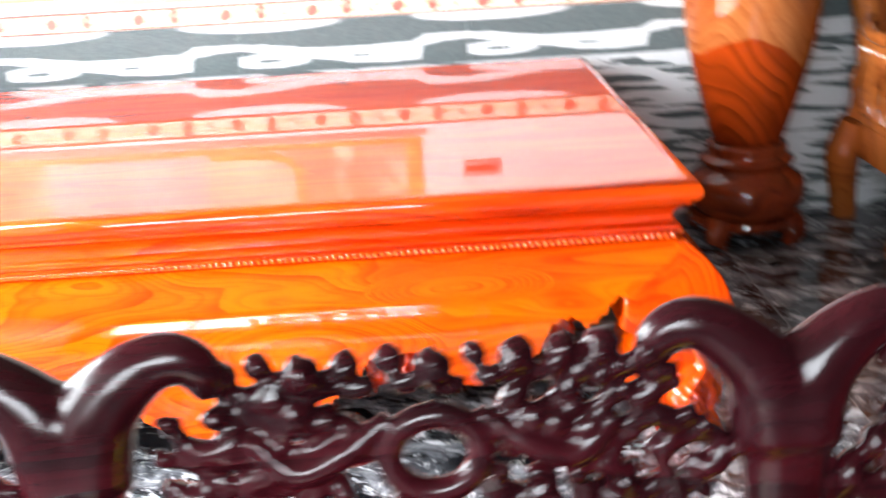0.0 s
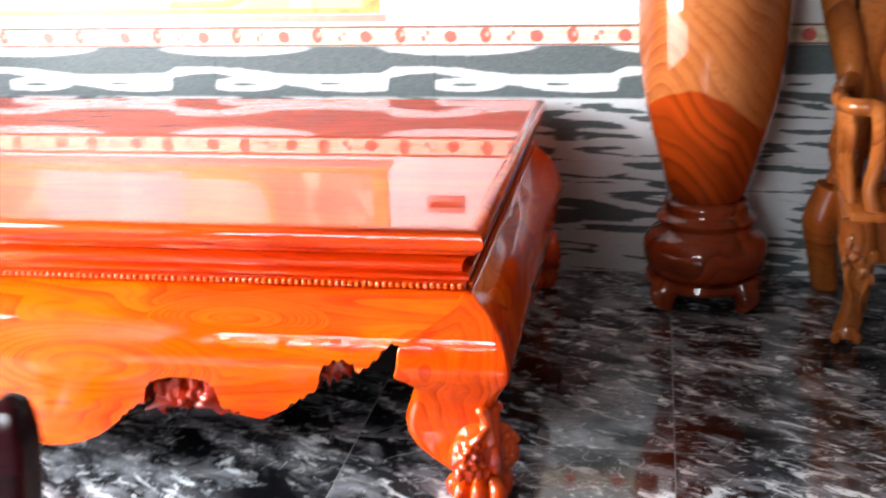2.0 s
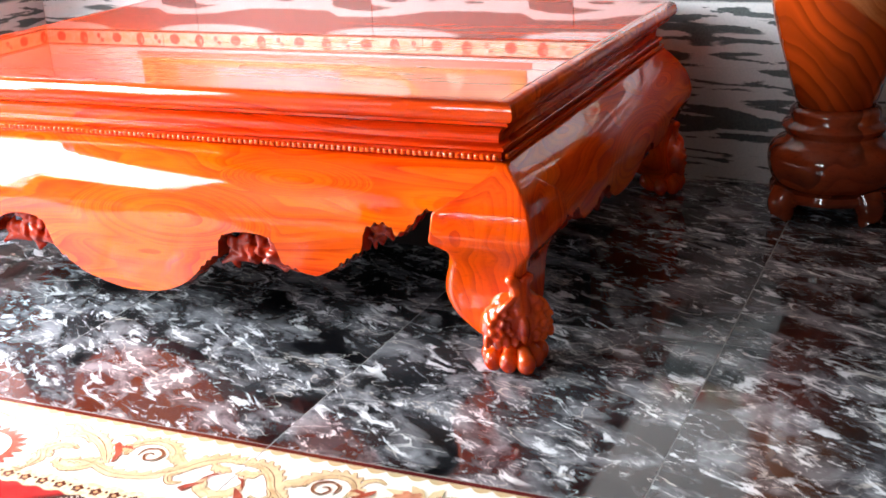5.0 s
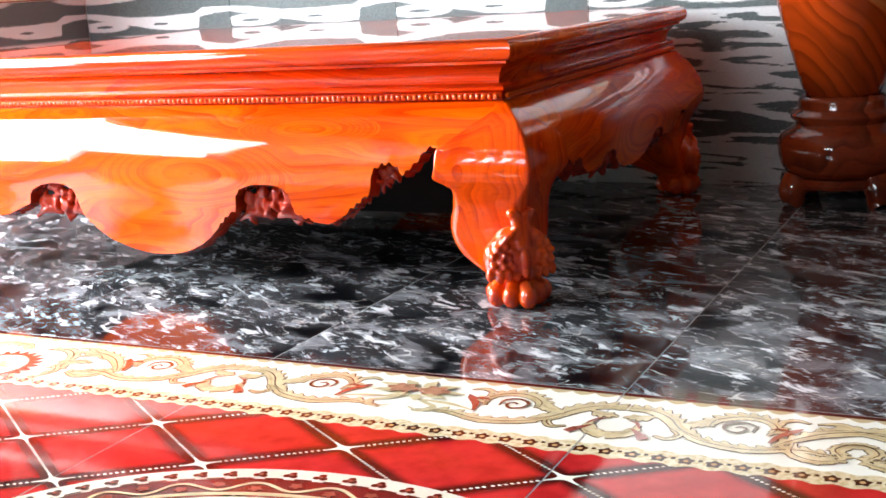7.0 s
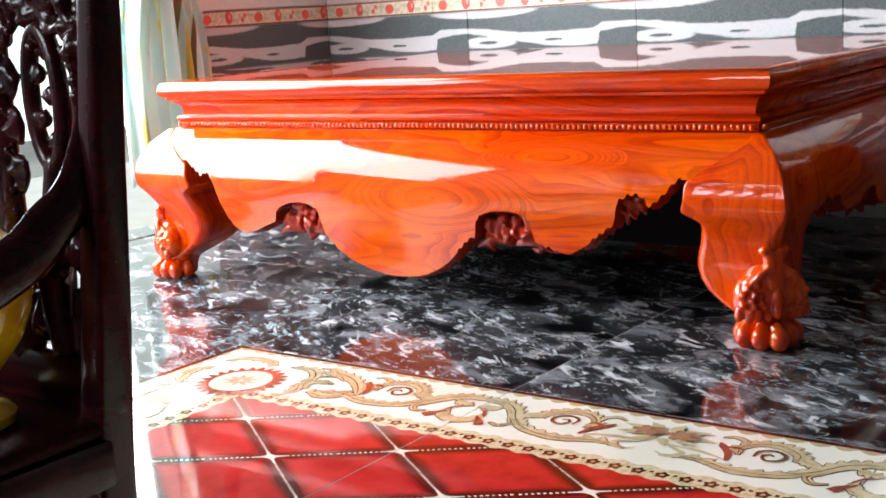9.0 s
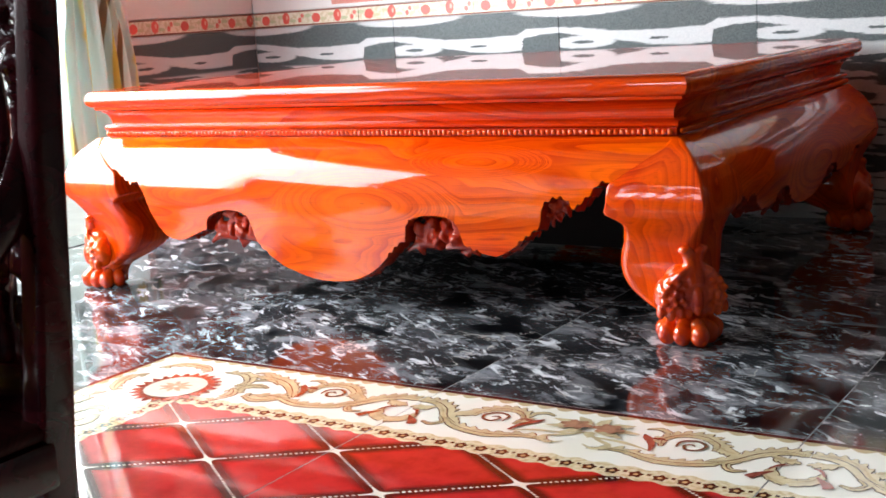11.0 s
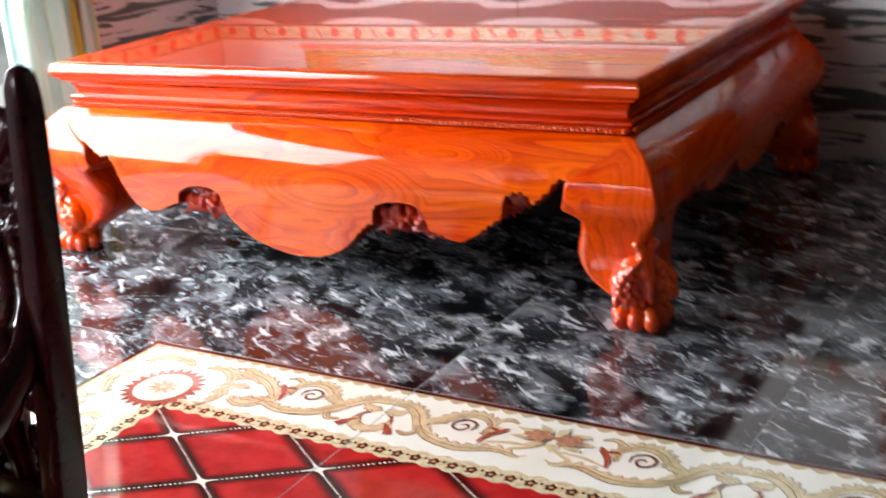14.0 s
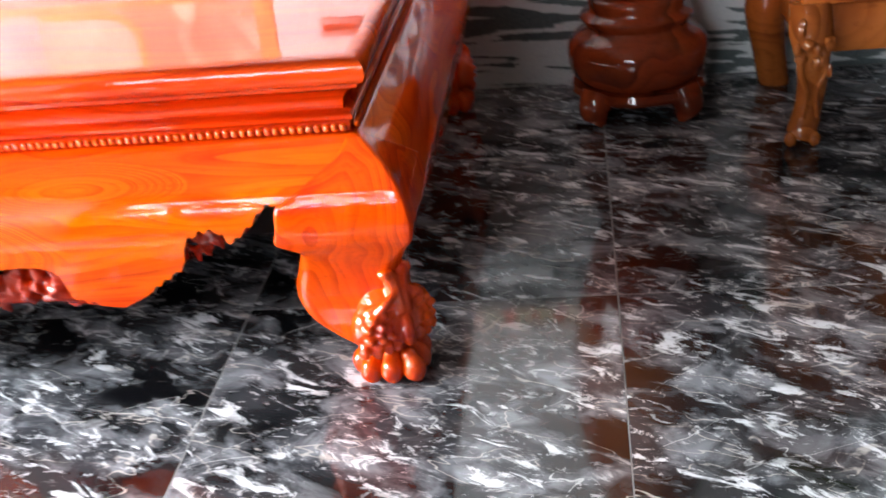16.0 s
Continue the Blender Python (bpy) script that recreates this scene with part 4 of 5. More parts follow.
part("back_panel", box(bmesh.new(), .05, SW - .05, .47, .50, .45, 1.2, .01), OAK, chair)
part("crest_rail", tube(bmesh.new(), [(-.02, .50, 1.28), (.2, .50, 1.36), (SW / 2, .5, 1.42), (SW - .2, .5, 1.36), (SW + .02 - .05, .5, 1.28)], [.045, .05, .055, .05, .045], 12, flat=.7), OAK, chair)

# ---- dark carved armchair standing on the tiled carpet, its back to the daybed ----
dark = thing("dark_carved_chair", pose(0, -1.688, 0), "dark mahogany armchair with a pierced carved back", "armchair")
CR, CL = -.155, -1.140      # the rear posts


def post_bar(bm, pts, wides, deeps, n=5):
    """An upright bar of rounded square section along the points."""
    path = spline(pts, n)
    f = np.linspace(0, 1, len(path))
    ws, ds = (np.interp(f, np.linspace(0, 1, len(q)), q) for q in (wides, deeps))
    rings = []
    for p, w, d in zip(path, ws, ds):
        ring_ = []
        for k in range(24):
            a = 2 * math.pi * k / 24
            c, s_ = math.cos(a), math.sin(a)
            ring_.append(bm.verts.new((p.x + math.copysign(abs(c) ** .45, c) * w, p.y + math.copysign(abs(s_) ** .45, s_) * d, p.z)))
        rings.append(ring_)
    for A, B in zip(rings, rings[1:]):
        for k in range(24):
            bm.faces.new((A[k], A[(k + 1) % 24], B[(k + 1) % 24], B[k]))
    bm.faces.new(rings[0])
    bm.faces.new(rings[-1])
    return bm


for x, s in ((CR, 1), (CL, -1)):
    bm = post_bar(bmesh.new(), [(x - s * .080, .03, 0), (x - s * .062, .012, .12), (x - s * .042, 0, .25), (x - s * .009, 0, .45), (x + s * .021, 0, .65), (x + s * .046, 0, .82), (x + s * .062, 0, .955), (x + s * .064, 0, .990), (x + s * .065, 0, 1.006), (x + s * .065, 0, 1.013)],
                  [.028, .027, .026, .023, .020, .018, .017, .015, .011, .004], [.034, .031, .030, .028, .025, .023, .021, .019, .014, .005])
    part("rear_post", bm, DARK, dark, "square rear post with a rounded tip")
    bm = bmesh.new()
    tube(bm, [(x + s * .02, -.50, 0), (x, -.50, .12), (x - s * .01, -.50, .30)], [.045, .04, .045], 12, n=5)
    for v in bm.verts:
        v.co.z = max(v.co.z, 0.0)
    part("front_leg", bm, DARK, dark)
    part("side_rail", box(bmesh.new(), min(x - s * .005, x - s * .045), max(x - s * .005, x - s * .045), -.50, -.01, .238, .305, .010), DARK, dark)
    bm = bmesh.new()
    tube(bm, [(x + s * .01, -.005, .705), (x + s * .004, -.03, .625), (x, -.07, .588), (x, -.12, .553), (x, -.22, .524), (x, -.36, .512), (x, -.47, .50), (x, -.51, .44), (x, -.50, .30)], [.018, .030, .034, .035, .036, .038, .040, .036, .034], 14, n=6, flat=.5, up=(1, 0, 0))
    part("armrest", bm, DARK, dark, "broad armrest sweeping down from the post")
part("seat", box(bmesh.new(), CL + .01, CR - .01, -.52, .02, .305, .332, .010), SEAT_WOOD, dark)
part("front_rail", box(bmesh.new(), CL, CR, -.52, -.48, .25, .305, .010), DARK, dark)
part("lower_back_rail", box(bmesh.new(), CL, CR, -.018, .018, .330, .405, .010), DARK, dark)

SPL = (-.338, -.925)


def horn_splat(x):
    """Broad upright that opens at the top into two smooth curling horns."""
    bm = bmesh.new()
    tube(bm, [(x, 0, .39), (x, 0, .55), (x, 0, .75), (x, 0, .89), (x, 0, .955), (x, 0, 1.000)], [.034, .028, .030, .037, .045, .040], 18, flat=.6, n=5)
    for s in (-1, 1):
        tube(bm, [(x + s * .010, 0, .928), (x + s * .018, 0, .980), (x + s * .040, 0, 1.010), (x + s * .070, 0, 1.031), (x + s * .096, 0, 1.033), (x + s * .112, 0, 1.019), (x + s * .108, 0, .999)],
             [.037, .037, .031, .0245, .0215, .018, .011], 16, flat=.9, n=6)
    return fused(bm, .005, "horn_splat", 4)


for x in SPL:
    part("horn_splat", horn_splat(x), DARK, dark, "smooth splat ending in two curling horns")


def ring(bm, cx, cz, rx, rz, r, y=0.0):
    tube(bm, [(cx + rx * math.cos(q), y, cz + rz * math.sin(q)) for q in np.linspace(0, 2 * math.pi, 17)], [r], 10, n=2, closed=True)


def fret(x0, x1, z1, seed, rows, rings_=(), fall=0.0):
    """Pierced carving: round knobs on the top edge over leaves, rings and scrolls; it dips under the horns."""
    rnd = random.Random(seed)
    bm = bmesh.new()
    w = x1 - x0
    def crest(x):
        e = min(x - x0, x1 - x)
        down = abs(fall) * ((x - x0) / w if fall > 0 else (x1 - x) / w)
        return z1 - .010 * math.sin(math.pi * (x - x0) / w) - (0 if fall else .045 * max(0, 1 - e / .085)) - down
    k = max(3, int(w / .034))
    for i in range(k + 1):
        x = x0 + w * i / k
        r = rnd.uniform(.011, .017)
        if any(abs(x - a) < .085 for a in SPL):
            continue
        z = crest(x) - r
        lump(bm, (x, rnd.uniform(-.008, .008), z), (r * rnd.uniform(.9, 1.15), r, r), 3, .25)
        lump(bm, (x + .012, rnd.uniform(-.008, .008), z - .016), (.016, .008, .009), 2, .4)
    for row in range(rows):
        m = max(3, int(w / .044))
        for i in range(m):
            cx = x0 + w * (i + .5 + .25 * (row % 2) + rnd.uniform(-.1, .1)) / (m + .25)
            cz = crest(cx) - .052 - .040 * row + rnd.uniform(-.006, .006)
            if any(abs(cx - a) < .055 and abs(cz - b) < .05 for a, b in rings_) or cz > .945 and any(abs(cx - a) < .092 for a in SPL):
                continue
            R, a0, s = rnd.uniform(.019, .026), rnd.uniform(0, 6), rnd.choice((-1, 1))
            pts = [(cx + R * (1.25 - .13 * q) * math.cos(a0 + s * q * .8), rnd.uniform(-.006, .006), cz + R * (1.05 - .11 * q) * math.sin(a0 + s * q * .8)) for q in range(8)]
            tube(bm, pts, [.006, .011, .014, .011, .008], 8, n=3)
            for q in range(3):
                b = a0 + s * q * 1.3
                c, d = math.cos(b), math.sin(b)
                tube(bm, [(cx + R * c, 0, cz + R * d), (cx + R * 1.5 * c, -.006, cz + R * 1.3 * d), (cx + R * 1.9 * c, 0, cz + R * 1.75 * d)], [.006, .010, .003], 7, n=3, flat=.7)
    if fall:      # smooth scoop that rises to the post
        e, k = (x1, 1) if fall > 0 else (x0, -1)
        tube(bm, [(e - k * .17, 0, .880), (e - k * .10, -.004, .868), (e - k * .045, -.004, .893), (e - k * .004, 0, .940)], [.010, .017, .019, .016], 12, n=5)
    for a, b in rings_:
        ring(bm, a, b, .038, .035, .012, -.008)
        for s in (-1, 1):
            tube(bm, [(a + s * .15, -.006, b + .022), (a + s * .115, -.010, b - .008), (a + s * .075, -.010, b + .006), (a + s * .036, -.006, b + .034)], [.008, .013, .013, .008], 10, n=5)
    return fused(bm, .0034, "pierced_carving", 1)


part("pierced_carving", fret(-.875, -.388, 1.040, 5, 5, ((-.632, .938),)), DARK, dark, "pierced scrollwork carving with round knobs")
for x0, x1, seed, fall in ((-.288, -.112, 9, .085), (-1.15, -.975, 12, -.085)):
    part("pierced_carving", fret(x0, x1, 1.032, seed, 4, (), fall), DARK, dark, "pierced scrollwork carving with round knobs")


def loop_panel(x0, x1):
    """Lower back panel: an oval loop, beaded bars and a turned spindle."""
    bm = bmesh.new()
    s = 1 if x1 > x0 else -1
    cx = x0 + (x1 - x0) * .60
    ring(bm, cx, .735, .030, .085, .012)
    for k in range(5):
        lump(bm, (cx + .008 * (-1) ** k, 0, .68 + .028 * k), (.012, .008, .013), 2, .4)
    tube(bm, [(x1, 0, .60), (x1, 0, .66), (x1, 0, .725)], [.011, .012, .010], 8, n=4)
    for k in range(9):
        lump(bm, (x1, 0, .735 + .019 * k), (.0115, .0115, .0105), 2)
    tube(bm, [(cx, 0, .650), (cx - s * .008, 0, .58), (cx - s * .025, 0, .50), (cx - s * .02, 0, .40)], [.014, .022, .026, .020], 10, n=5)
    for k in range(14):
        lump(bm, (x0 + s * .012, -.008, .46 + .026 * k), (.007, .007, .008), 1)
    rnd = random.Random(4)
    for _ in range(15):
        x, z = x0 + (x1 - x0) * rnd.uniform(.0, .9), rnd.uniform(.42, .64)
        q = rnd.uniform(0, 6)
        tube(bm, [(x - .02 * math.cos(q), 0, z - .03 * math.sin(q)), (x + .008, -.006, z), (x + .02 * math.cos(q), 0, z + .03 * math.sin(q))], [.006, .014, .006], 8, n=4)
    for z in (.64, .70, .76, .82, .88):
        lump(bm, (x0 + s * .022, 0, z), (.020, .009, .028), 2, .5)
    for z in (.43, .48, .53):
        lump(bm, (x0 + s * .04, 0, z), (.040, .008, .010), 2, .4)
    tube(bm, [(x1 - s * .012, 0, .40), (x1 - s * .020, 0, .43), (x1 - s * .012, 0, .46), (x1 - s * .018, 0, .56)], [.010, .020, .012, .012], 8, n=4)
    return fused(bm, .004, "loop_panel", 1)


part("loop_panel", loop_panel(-.325, -.165), DARK, dark, "open carved loop panel")
part("loop_panel", loop_panel(-.975, -1.130), DARK, dark, "open carved loop panel")
bm = bmesh.new()
for k in range(6):
    x = -.81 + k * .075
    tube(bm, [(x, 0, .40), (x + .02, 0, .52), (x - .015, 0, .64), (x + .02, 0, .76), (x, 0, .90)], [.012, .018, .014, .018, .012], 8, n=4)
part("lattice", bm, DARK, dark, "wavy open lattice")

# yellow jar on the dark seat
gourd = thing("yellow_jar", pose(-.305, -1.82, .332), "round yellow glazed jar standing on the dark seat", "jar")
part("jar_body", lathe(bmesh.new(), [(.055, .0), (.068, .004), (.070, .016), (.060, .026), (.042, .034), (.040, .045), (.062, .075), (.090, .110), (.106, .15), (.110, .19), (.098, .23), (.065, .26), (.035, .270)], 40), YELLOW, gourd)
part("jar_rim", lathe(bmesh.new(), [(.036, .267), (.044, .274), (.046, .284), (.040, .290), (.030, .288)], 32), YELLOW, gourd)


# ---- printed scrolls on the carpet's cream border ----
carpet_ob = thing("tile_carpet", pose(0, 0, 0), "red and cream printed carpet pattern of glazed floor tiles", "floor tiles", kind="structure")
ZC = .0012


# leaves: bent spine, widths, side of the teeth
HALF_FERN = (
    (((.035, -.072), (.10, -.060), (.18, -.082), (.26, -.066), (.305, -.03)), (.005, .018, .026, .024, .010), 1),
    (((.158, -.012), (.150, .026), (.178, .058), (.220, .060), (.256, .034), (.262, .004)), (.006, .014, .022, .026, .022, .008), 1),
    (((.262, .030), (.280, .012), (.300, .002)), (.016, .018, .003), -1))
HALF_SCROLL = (
    (((.265, -.055), (.305, -.026), (.335, .018), (.375, .045), (.420, .046)), (.010, .026, .034, .028, .018), 1),
    (((.318, -.03), (.300, -.052), (.316, -.074), (.342, -.066)), (.008, .014, .014, .005), 0),
    (((.378, -.030), (.382, -.070), (.420, -.094)), (.008, .020, .022), 1),
    (((.360, .020), (.385, .008), (.405, .012)), (.008, .012, .003), -1),
    (((.15, .055), (.125, .070), (.10, .060)), (.012, .012, .003), 0))
HALF = HALF_FERN + HALF_SCROLL
END = ((((.730, -.03), (.735, -.075), (.775, -.096), (.820, -.080)), (.008, .022, .024, .008), 1), (((.70, -.055), (.735, -.01), (.785, .030), (.850, .048), (.905, .030)), (.008, .024, .034, .030, .006), 1),
       (((.835, .045), (.870, .070), (.910, .062)), (.010, .016, .004), 0), (((.80, -.02), (.84, -.012), (.865, -.04), (.85, -.07)), (.006, .018, .018, .005), -1))
EYE = (((.186, -.006), (.186, .022), (.212, .034), (.236, .018), (.232, -.006), (.210, -.014), (.198, .004), (.208, .014), (.218, .008)), (.004, .007, .008, .008, .007, .007, .006, .006, .004))
BUDS = ((((.150, -.046), (.140, -.012), (.118, .018), (.108, .032)), (.006, .014, .016, .003)), (((.118, .012), (.145, .020), (.160, .014)), (.008, .010, .002)), (((.352, -.092), (.362, -.074), (.384, -.050)), (.020, .018, .004)), (((.372, -.045), (.385, -.02), (.40, -.015)), (.004, .008, .003)))


def scrolls(m, s):
    """A run of acanthus scrolls that starts beside a blossom and turns back on itself; s turns it the other way."""
    def both(pieces):
        return [*pieces, *[([(.842 - x, y) for x, y in q[0]], q[1], *[-k for k in q[2:]]) for q in pieces]]
    leaves = [*both(HALF), *END]
    for nm, mat_, pieces, extra, z in (("scroll_outline", UMBER, leaves, .0044, -.0006), ("scroll_leaf", PALE_GOLD, leaves, .0, -.0002), ("scroll_shade", GOLD, leaves, 0, .0), ("scroll_vein", UMBER, leaves, 0, .0001), ("scroll_spiral", UMBER, both((EYE,)), 0, .0003), ("scroll_bud", RUST, both(BUDS), 0, .0005)):
        key = nm + str(s)
        if key not in made:
            bm = bmesh.new()
            for k, (pts, ws, *tooth) in enumerate(pieces):
                line = [(x * s, y) for x, y in pts]
                if nm == "scroll_shade":      # browner flank of each leaf
                    if len(pts) > 2:
                        path = spline([(x, y, 0) for x, y in line], 3)
                        off = []
                        for i, q in enumerate(path):
                            d = (path[min(i + 1, len(path) - 1)] - path[max(i - 1, 0)]).normalized()
                            w = float(np.interp(i / (len(path) - 1), np.linspace(0, 1, len(ws)), ws)) * .28
                            off.append((q.x + d.y * w * s, q.y - d.x * w * s))
                        ribbon(bm, off, (.001, .007, .003, .008, .001), .00002 * k, 1)
                    continue
                if nm == "scroll_vein":
                    if len(pts) > 3:
                        ribbon(bm, line, (.001, .0025, .002, .0008), .00002 * k)
                    continue
                ribbon(bm, line, [q + extra for q in ws], .00002 * k)
                if not tooth or not tooth[0]:
                    continue
                path = spline([(x, y, 0) for x, y in line], 5)
                wide = np.interp(np.linspace(0, 1, len(path)), np.linspace(0, 1, len(ws)), ws)
                for i in range(2, len(path) - 1, 2):
                    d = (path[min(i + 1, len(path) - 1)] - path[i - 1]).normalized()
                    for turn, size in ((tooth[0] * s, 1.0), (-tooth[0] * s, .45)):
                        side = Vector((-d.y, d.x, 0)) * turn
                        a = path[i] + side * wide[i] * .35
                        b = a + (side * .9 + d * .8) * .017 * size
                        c = (a + b) / 2 + d * .003
                        ribbon(bm, [(a.x, a.y), (c.x, c.y), (b.x, b.y)], [.008 + extra, .011 * size + extra, .0015 + extra * .6], .00002 * k + .00001, 2)
            made[key] = mesh_of(bm, nm, False)
        ob = part(nm, made[key], mat_, carpet_ob)
        ob.matrix_local = m @ pose(0, 0, z)


def blossom(m):
    for nm, mat_ in (("blossom_leaf", PALE_GOLD), ("blossom", ROSE), ("blossom_stem", PALE_GOLD)):
        if nm not in made:
            bm = bmesh.new()
            if nm == "blossom_leaf":
                for a in range(0, 360, 40):
                    c, s = math.cos(radians(a)), math.sin(radians(a))
                    ribbon(bm, [(.02 * c, .02 + .02 * s), (.06 * c, .025 + .035 * s), (.10 * c, .025 + .055 * s)], (.012, .026, .003), .0002 * (a % 7))
            elif nm == "blossom":
                for cx in (-.035, .035):
                    for a in range(0, 360, 60):
                        c, s = math.cos(radians(a)), math.sin(radians(a))
                        ribbon(bm, [(cx, .025), (cx + .018 * c, .025 + .014 * s), (cx + .034 * c, .025 + .026 * s)], (.008, .022, .010), .0002 * (a // 60))
            else:
                for s in (-1, 1):
                    ribbon(bm, [(0, 0), (.04 * s, -.03), (.07 * s, -.05), (.05 * s, -.075), (.02 * s, -.06)], (.006, .010, .012, .010, .003), .0001)
                    ribbon(bm, [(.02 * s, -.02), (.09 * s, -.025), (.15 * s, -.045)], (.006, .012, .003), .0003)
            made[nm] = mesh_of(bm, nm, False)
        ob = part(nm, made[nm], mat_, carpet_ob)
        ob.matrix_local = m @ pose(0, 0, .0 if nm == "blossom_stem" else .0010 if nm == "blossom_leaf" else .0026)


made = {}
yb = EDGE_Y - .127
for x in (.078, 1.74):
    m = pose(x, yb, ZC)
    blossom(m)
    if x < 1:
        scrolls(m, 1)
    scrolls(m, -1)
m = pose(EDGE_X + .127, -1.80, ZC, 0, 0, 90)
blossom(m)
scrolls(m, 1)
scrolls(m, -1)
# corner rosette
rc = (-.940, -.768)
bm = bmesh.new()
for a in range(0, 360, 15):
    c, s = math.cos(radians(a)), math.sin(radians(a))
    ribbon(bm, [(rc[0] + .055 * c, rc[1] + .055 * s), (rc[0] + .085 * c, rc[1] + .085 * s), (rc[0] + .108 * c, rc[1] + .108 * s)], (.016, .024, .004), ZC + .0003 * ((a // 15) % 2))
part("rosette_petals", bm, RUST, carpet_ob, smooth=False)
part("rosette_disc", flat_shape(bmesh.new(), [(rc[0] + .074 * math.cos(q), rc[1] + .074 * math.sin(q)) for q in np.linspace(0, 2 * math.pi, 40, endpoint=False)], ZC + .0012), CREAM, carpet_ob, smooth=False)
bm = bmesh.new()
for a in range(0, 360, 40):
    c, s = math.cos(radians(a)), math.sin(radians(a))
    ribbon(bm, [(rc[0] + .006 * c, rc[1] + .006 * s), (rc[0] + .022 * c, rc[1] + .02 * s), (rc[0] + .044 * c, rc[1] + .036 * s)], (.004, .014, .006), ZC + .0016 + .0001 * (a // 72))
part("rosette_flower", bm, plain("salmon_printed_glaze", (0.74, 0.42, 0.27), 0.12, 0.3, 40, .8, 0), carpet_ob, smooth=False)
# leaves that curl round the rosette
CURLS = ((((-.165, .105), (-.120, .150), (-.050, .150), (-.010, .128)), (.006, .026, .024, .005)), (((.030, .135), (.095, .140), (.140, .098), (.130, .060)), (.006, .028, .026, .006)), (((.135, .050), (.165, .010), (.150, -.045)), (.008, .024, .004)),
         (((-.150, .060), (-.178, .020), (-.160, -.040), (-.125, -.075)), (.006, .026, .026, .005)), (((-.140, -.085), (-.165, -.135), (-.130, -.175)), (.006, .024, .004)), (((.150, .110), (.190, .130), (.225, .105)), (.006, .022, .004)))
for nm, mat_, extra, z in (("corner_outline", UMBER, .0044, -.0006), ("corner_leaf", PALE_GOLD, 0, -.0002), ("corner_vein", UMBER, None, .0001)):
    bm = bmesh.new()
    for k, (pts, ws) in enumerate(CURLS):
        line = [(rc[0] + x, rc[1] + y) for x, y in pts]
        ribbon(bm, line, (.001, .003, .001) if extra is None else [q + extra for q in ws], ZC + z + .00002 * k)
        if extra is not None:
            path = spline([(x, y, 0) for x, y in line], 4)
            for i in range(1, len(path) - 1, 2):
                d = (path[i + 1] - path[i - 1]).normalized()
                side = Vector((-d.y, d.x, 0)) * (1 if k % 2 else -1)
                a = path[i] + side * .008
                b = a + (side + d * .8) * .013
                ribbon(bm, [(a.x, a.y), ((a.x + b.x) / 2, (a.y + b.y) / 2), (b.x, b.y)], (.008 + extra, .009 + extra, .0015 + extra * .6), ZC + z + .00002 * k + .00001, 2)
    part(nm, bm, mat_, carpet_ob, smooth=False)
# medallion in the field
MC = (.20, -1.50)
def oval(q, rx, ry):
    return MC[0] + rx * math.cos(q), MC[1] + ry * math.sin(q)


for nm, mat_, rx, ry, w, z in (("medallion_field", CREAM, .47, .345, 0, .0010), ("medallion_ring", CREAM, .566, .428, .050, .0014), ("medallion_ring", MAROON, .512, .382, .062, .0015), ("medallion_ring", PALE_GOLD, .480, .355, .012, .0019)):
    bm = bmesh.new()
    if w:
        ribbon(bm, [oval(q, rx, ry) for q in np.linspace(0, 2 * math.pi, 49)], (w,), z, 3)
    else:
        flat_shape(bm, [oval(q, rx, ry) for q in np.linspace(0, 2 * math.pi, 64, endpoint=False)], z)
    part(nm, bm, mat_, carpet_ob, smooth=False)
# trefoils and dashes on the cream ring, a wavy line with small flowers on the maroon one
bm, bm2, bm3 = bmesh.new(), bmesh.new(), bmesh.new()
for k in range(66):
    q = 2 * math.pi * k / 66
    x, y = oval(q, .568, .430)
    for a in (90, 210, 330):
        cx, cy = x + .0075 * math.cos(radians(a)), y + .0065 * math.sin(radians(a))
        flat_shape(bm, [(cx + .0075 * math.cos(r), cy + .0065 * math.sin(r)) for r in np.linspace(0, 2 * math.pi, 9)[:-1]], ZC + .0006 + .00002 * a / 90)
    flat_shape(bm3, [(x + .005 * math.cos(r), y + .0045 * math.sin(r)) for r in np.linspace(0, 2 * math.pi, 9)[:-1]], ZC + .0012)
    ribbon(bm, [oval(q + .018, .548, .414), oval(q + .047, .549, .4145), oval(q + .077, .548, .414)], (.005,), ZC + .0008, 2)
part("medallion_trefoils", bm, BLACK_PRINT, carpet_ob, smooth=False)
ribbon(bm2, [oval(q, .512 + .016 * math.sin(q * 24), .382 + .014 * math.sin(q * 24)) for q in np.linspace(0, 2 * math.pi, 193)], (.007,), ZC + .0012, 2)
part("medallion_scroll", bm2, PALE_GOLD, carpet_ob, smooth=False)
for k in range(48):
    q = 2 * math.pi * (k + .5) / 48
    x, y = oval(q, .512 - .009 * (-1) ** k, .382 - .008 * (-1) ** k)
    flat_shape(bm3, [(x + .011 * (1 + .25 * math.cos(5 * r)) * math.cos(r), y + .009 * (1 + .25 * math.cos(5 * r)) * math.sin(r)) for r in np.linspace(0, 2 * math.pi, 21)[:-1]], ZC + .0010)
part("medallion_flowers", bm3, RUST, carpet_ob, smooth=False)

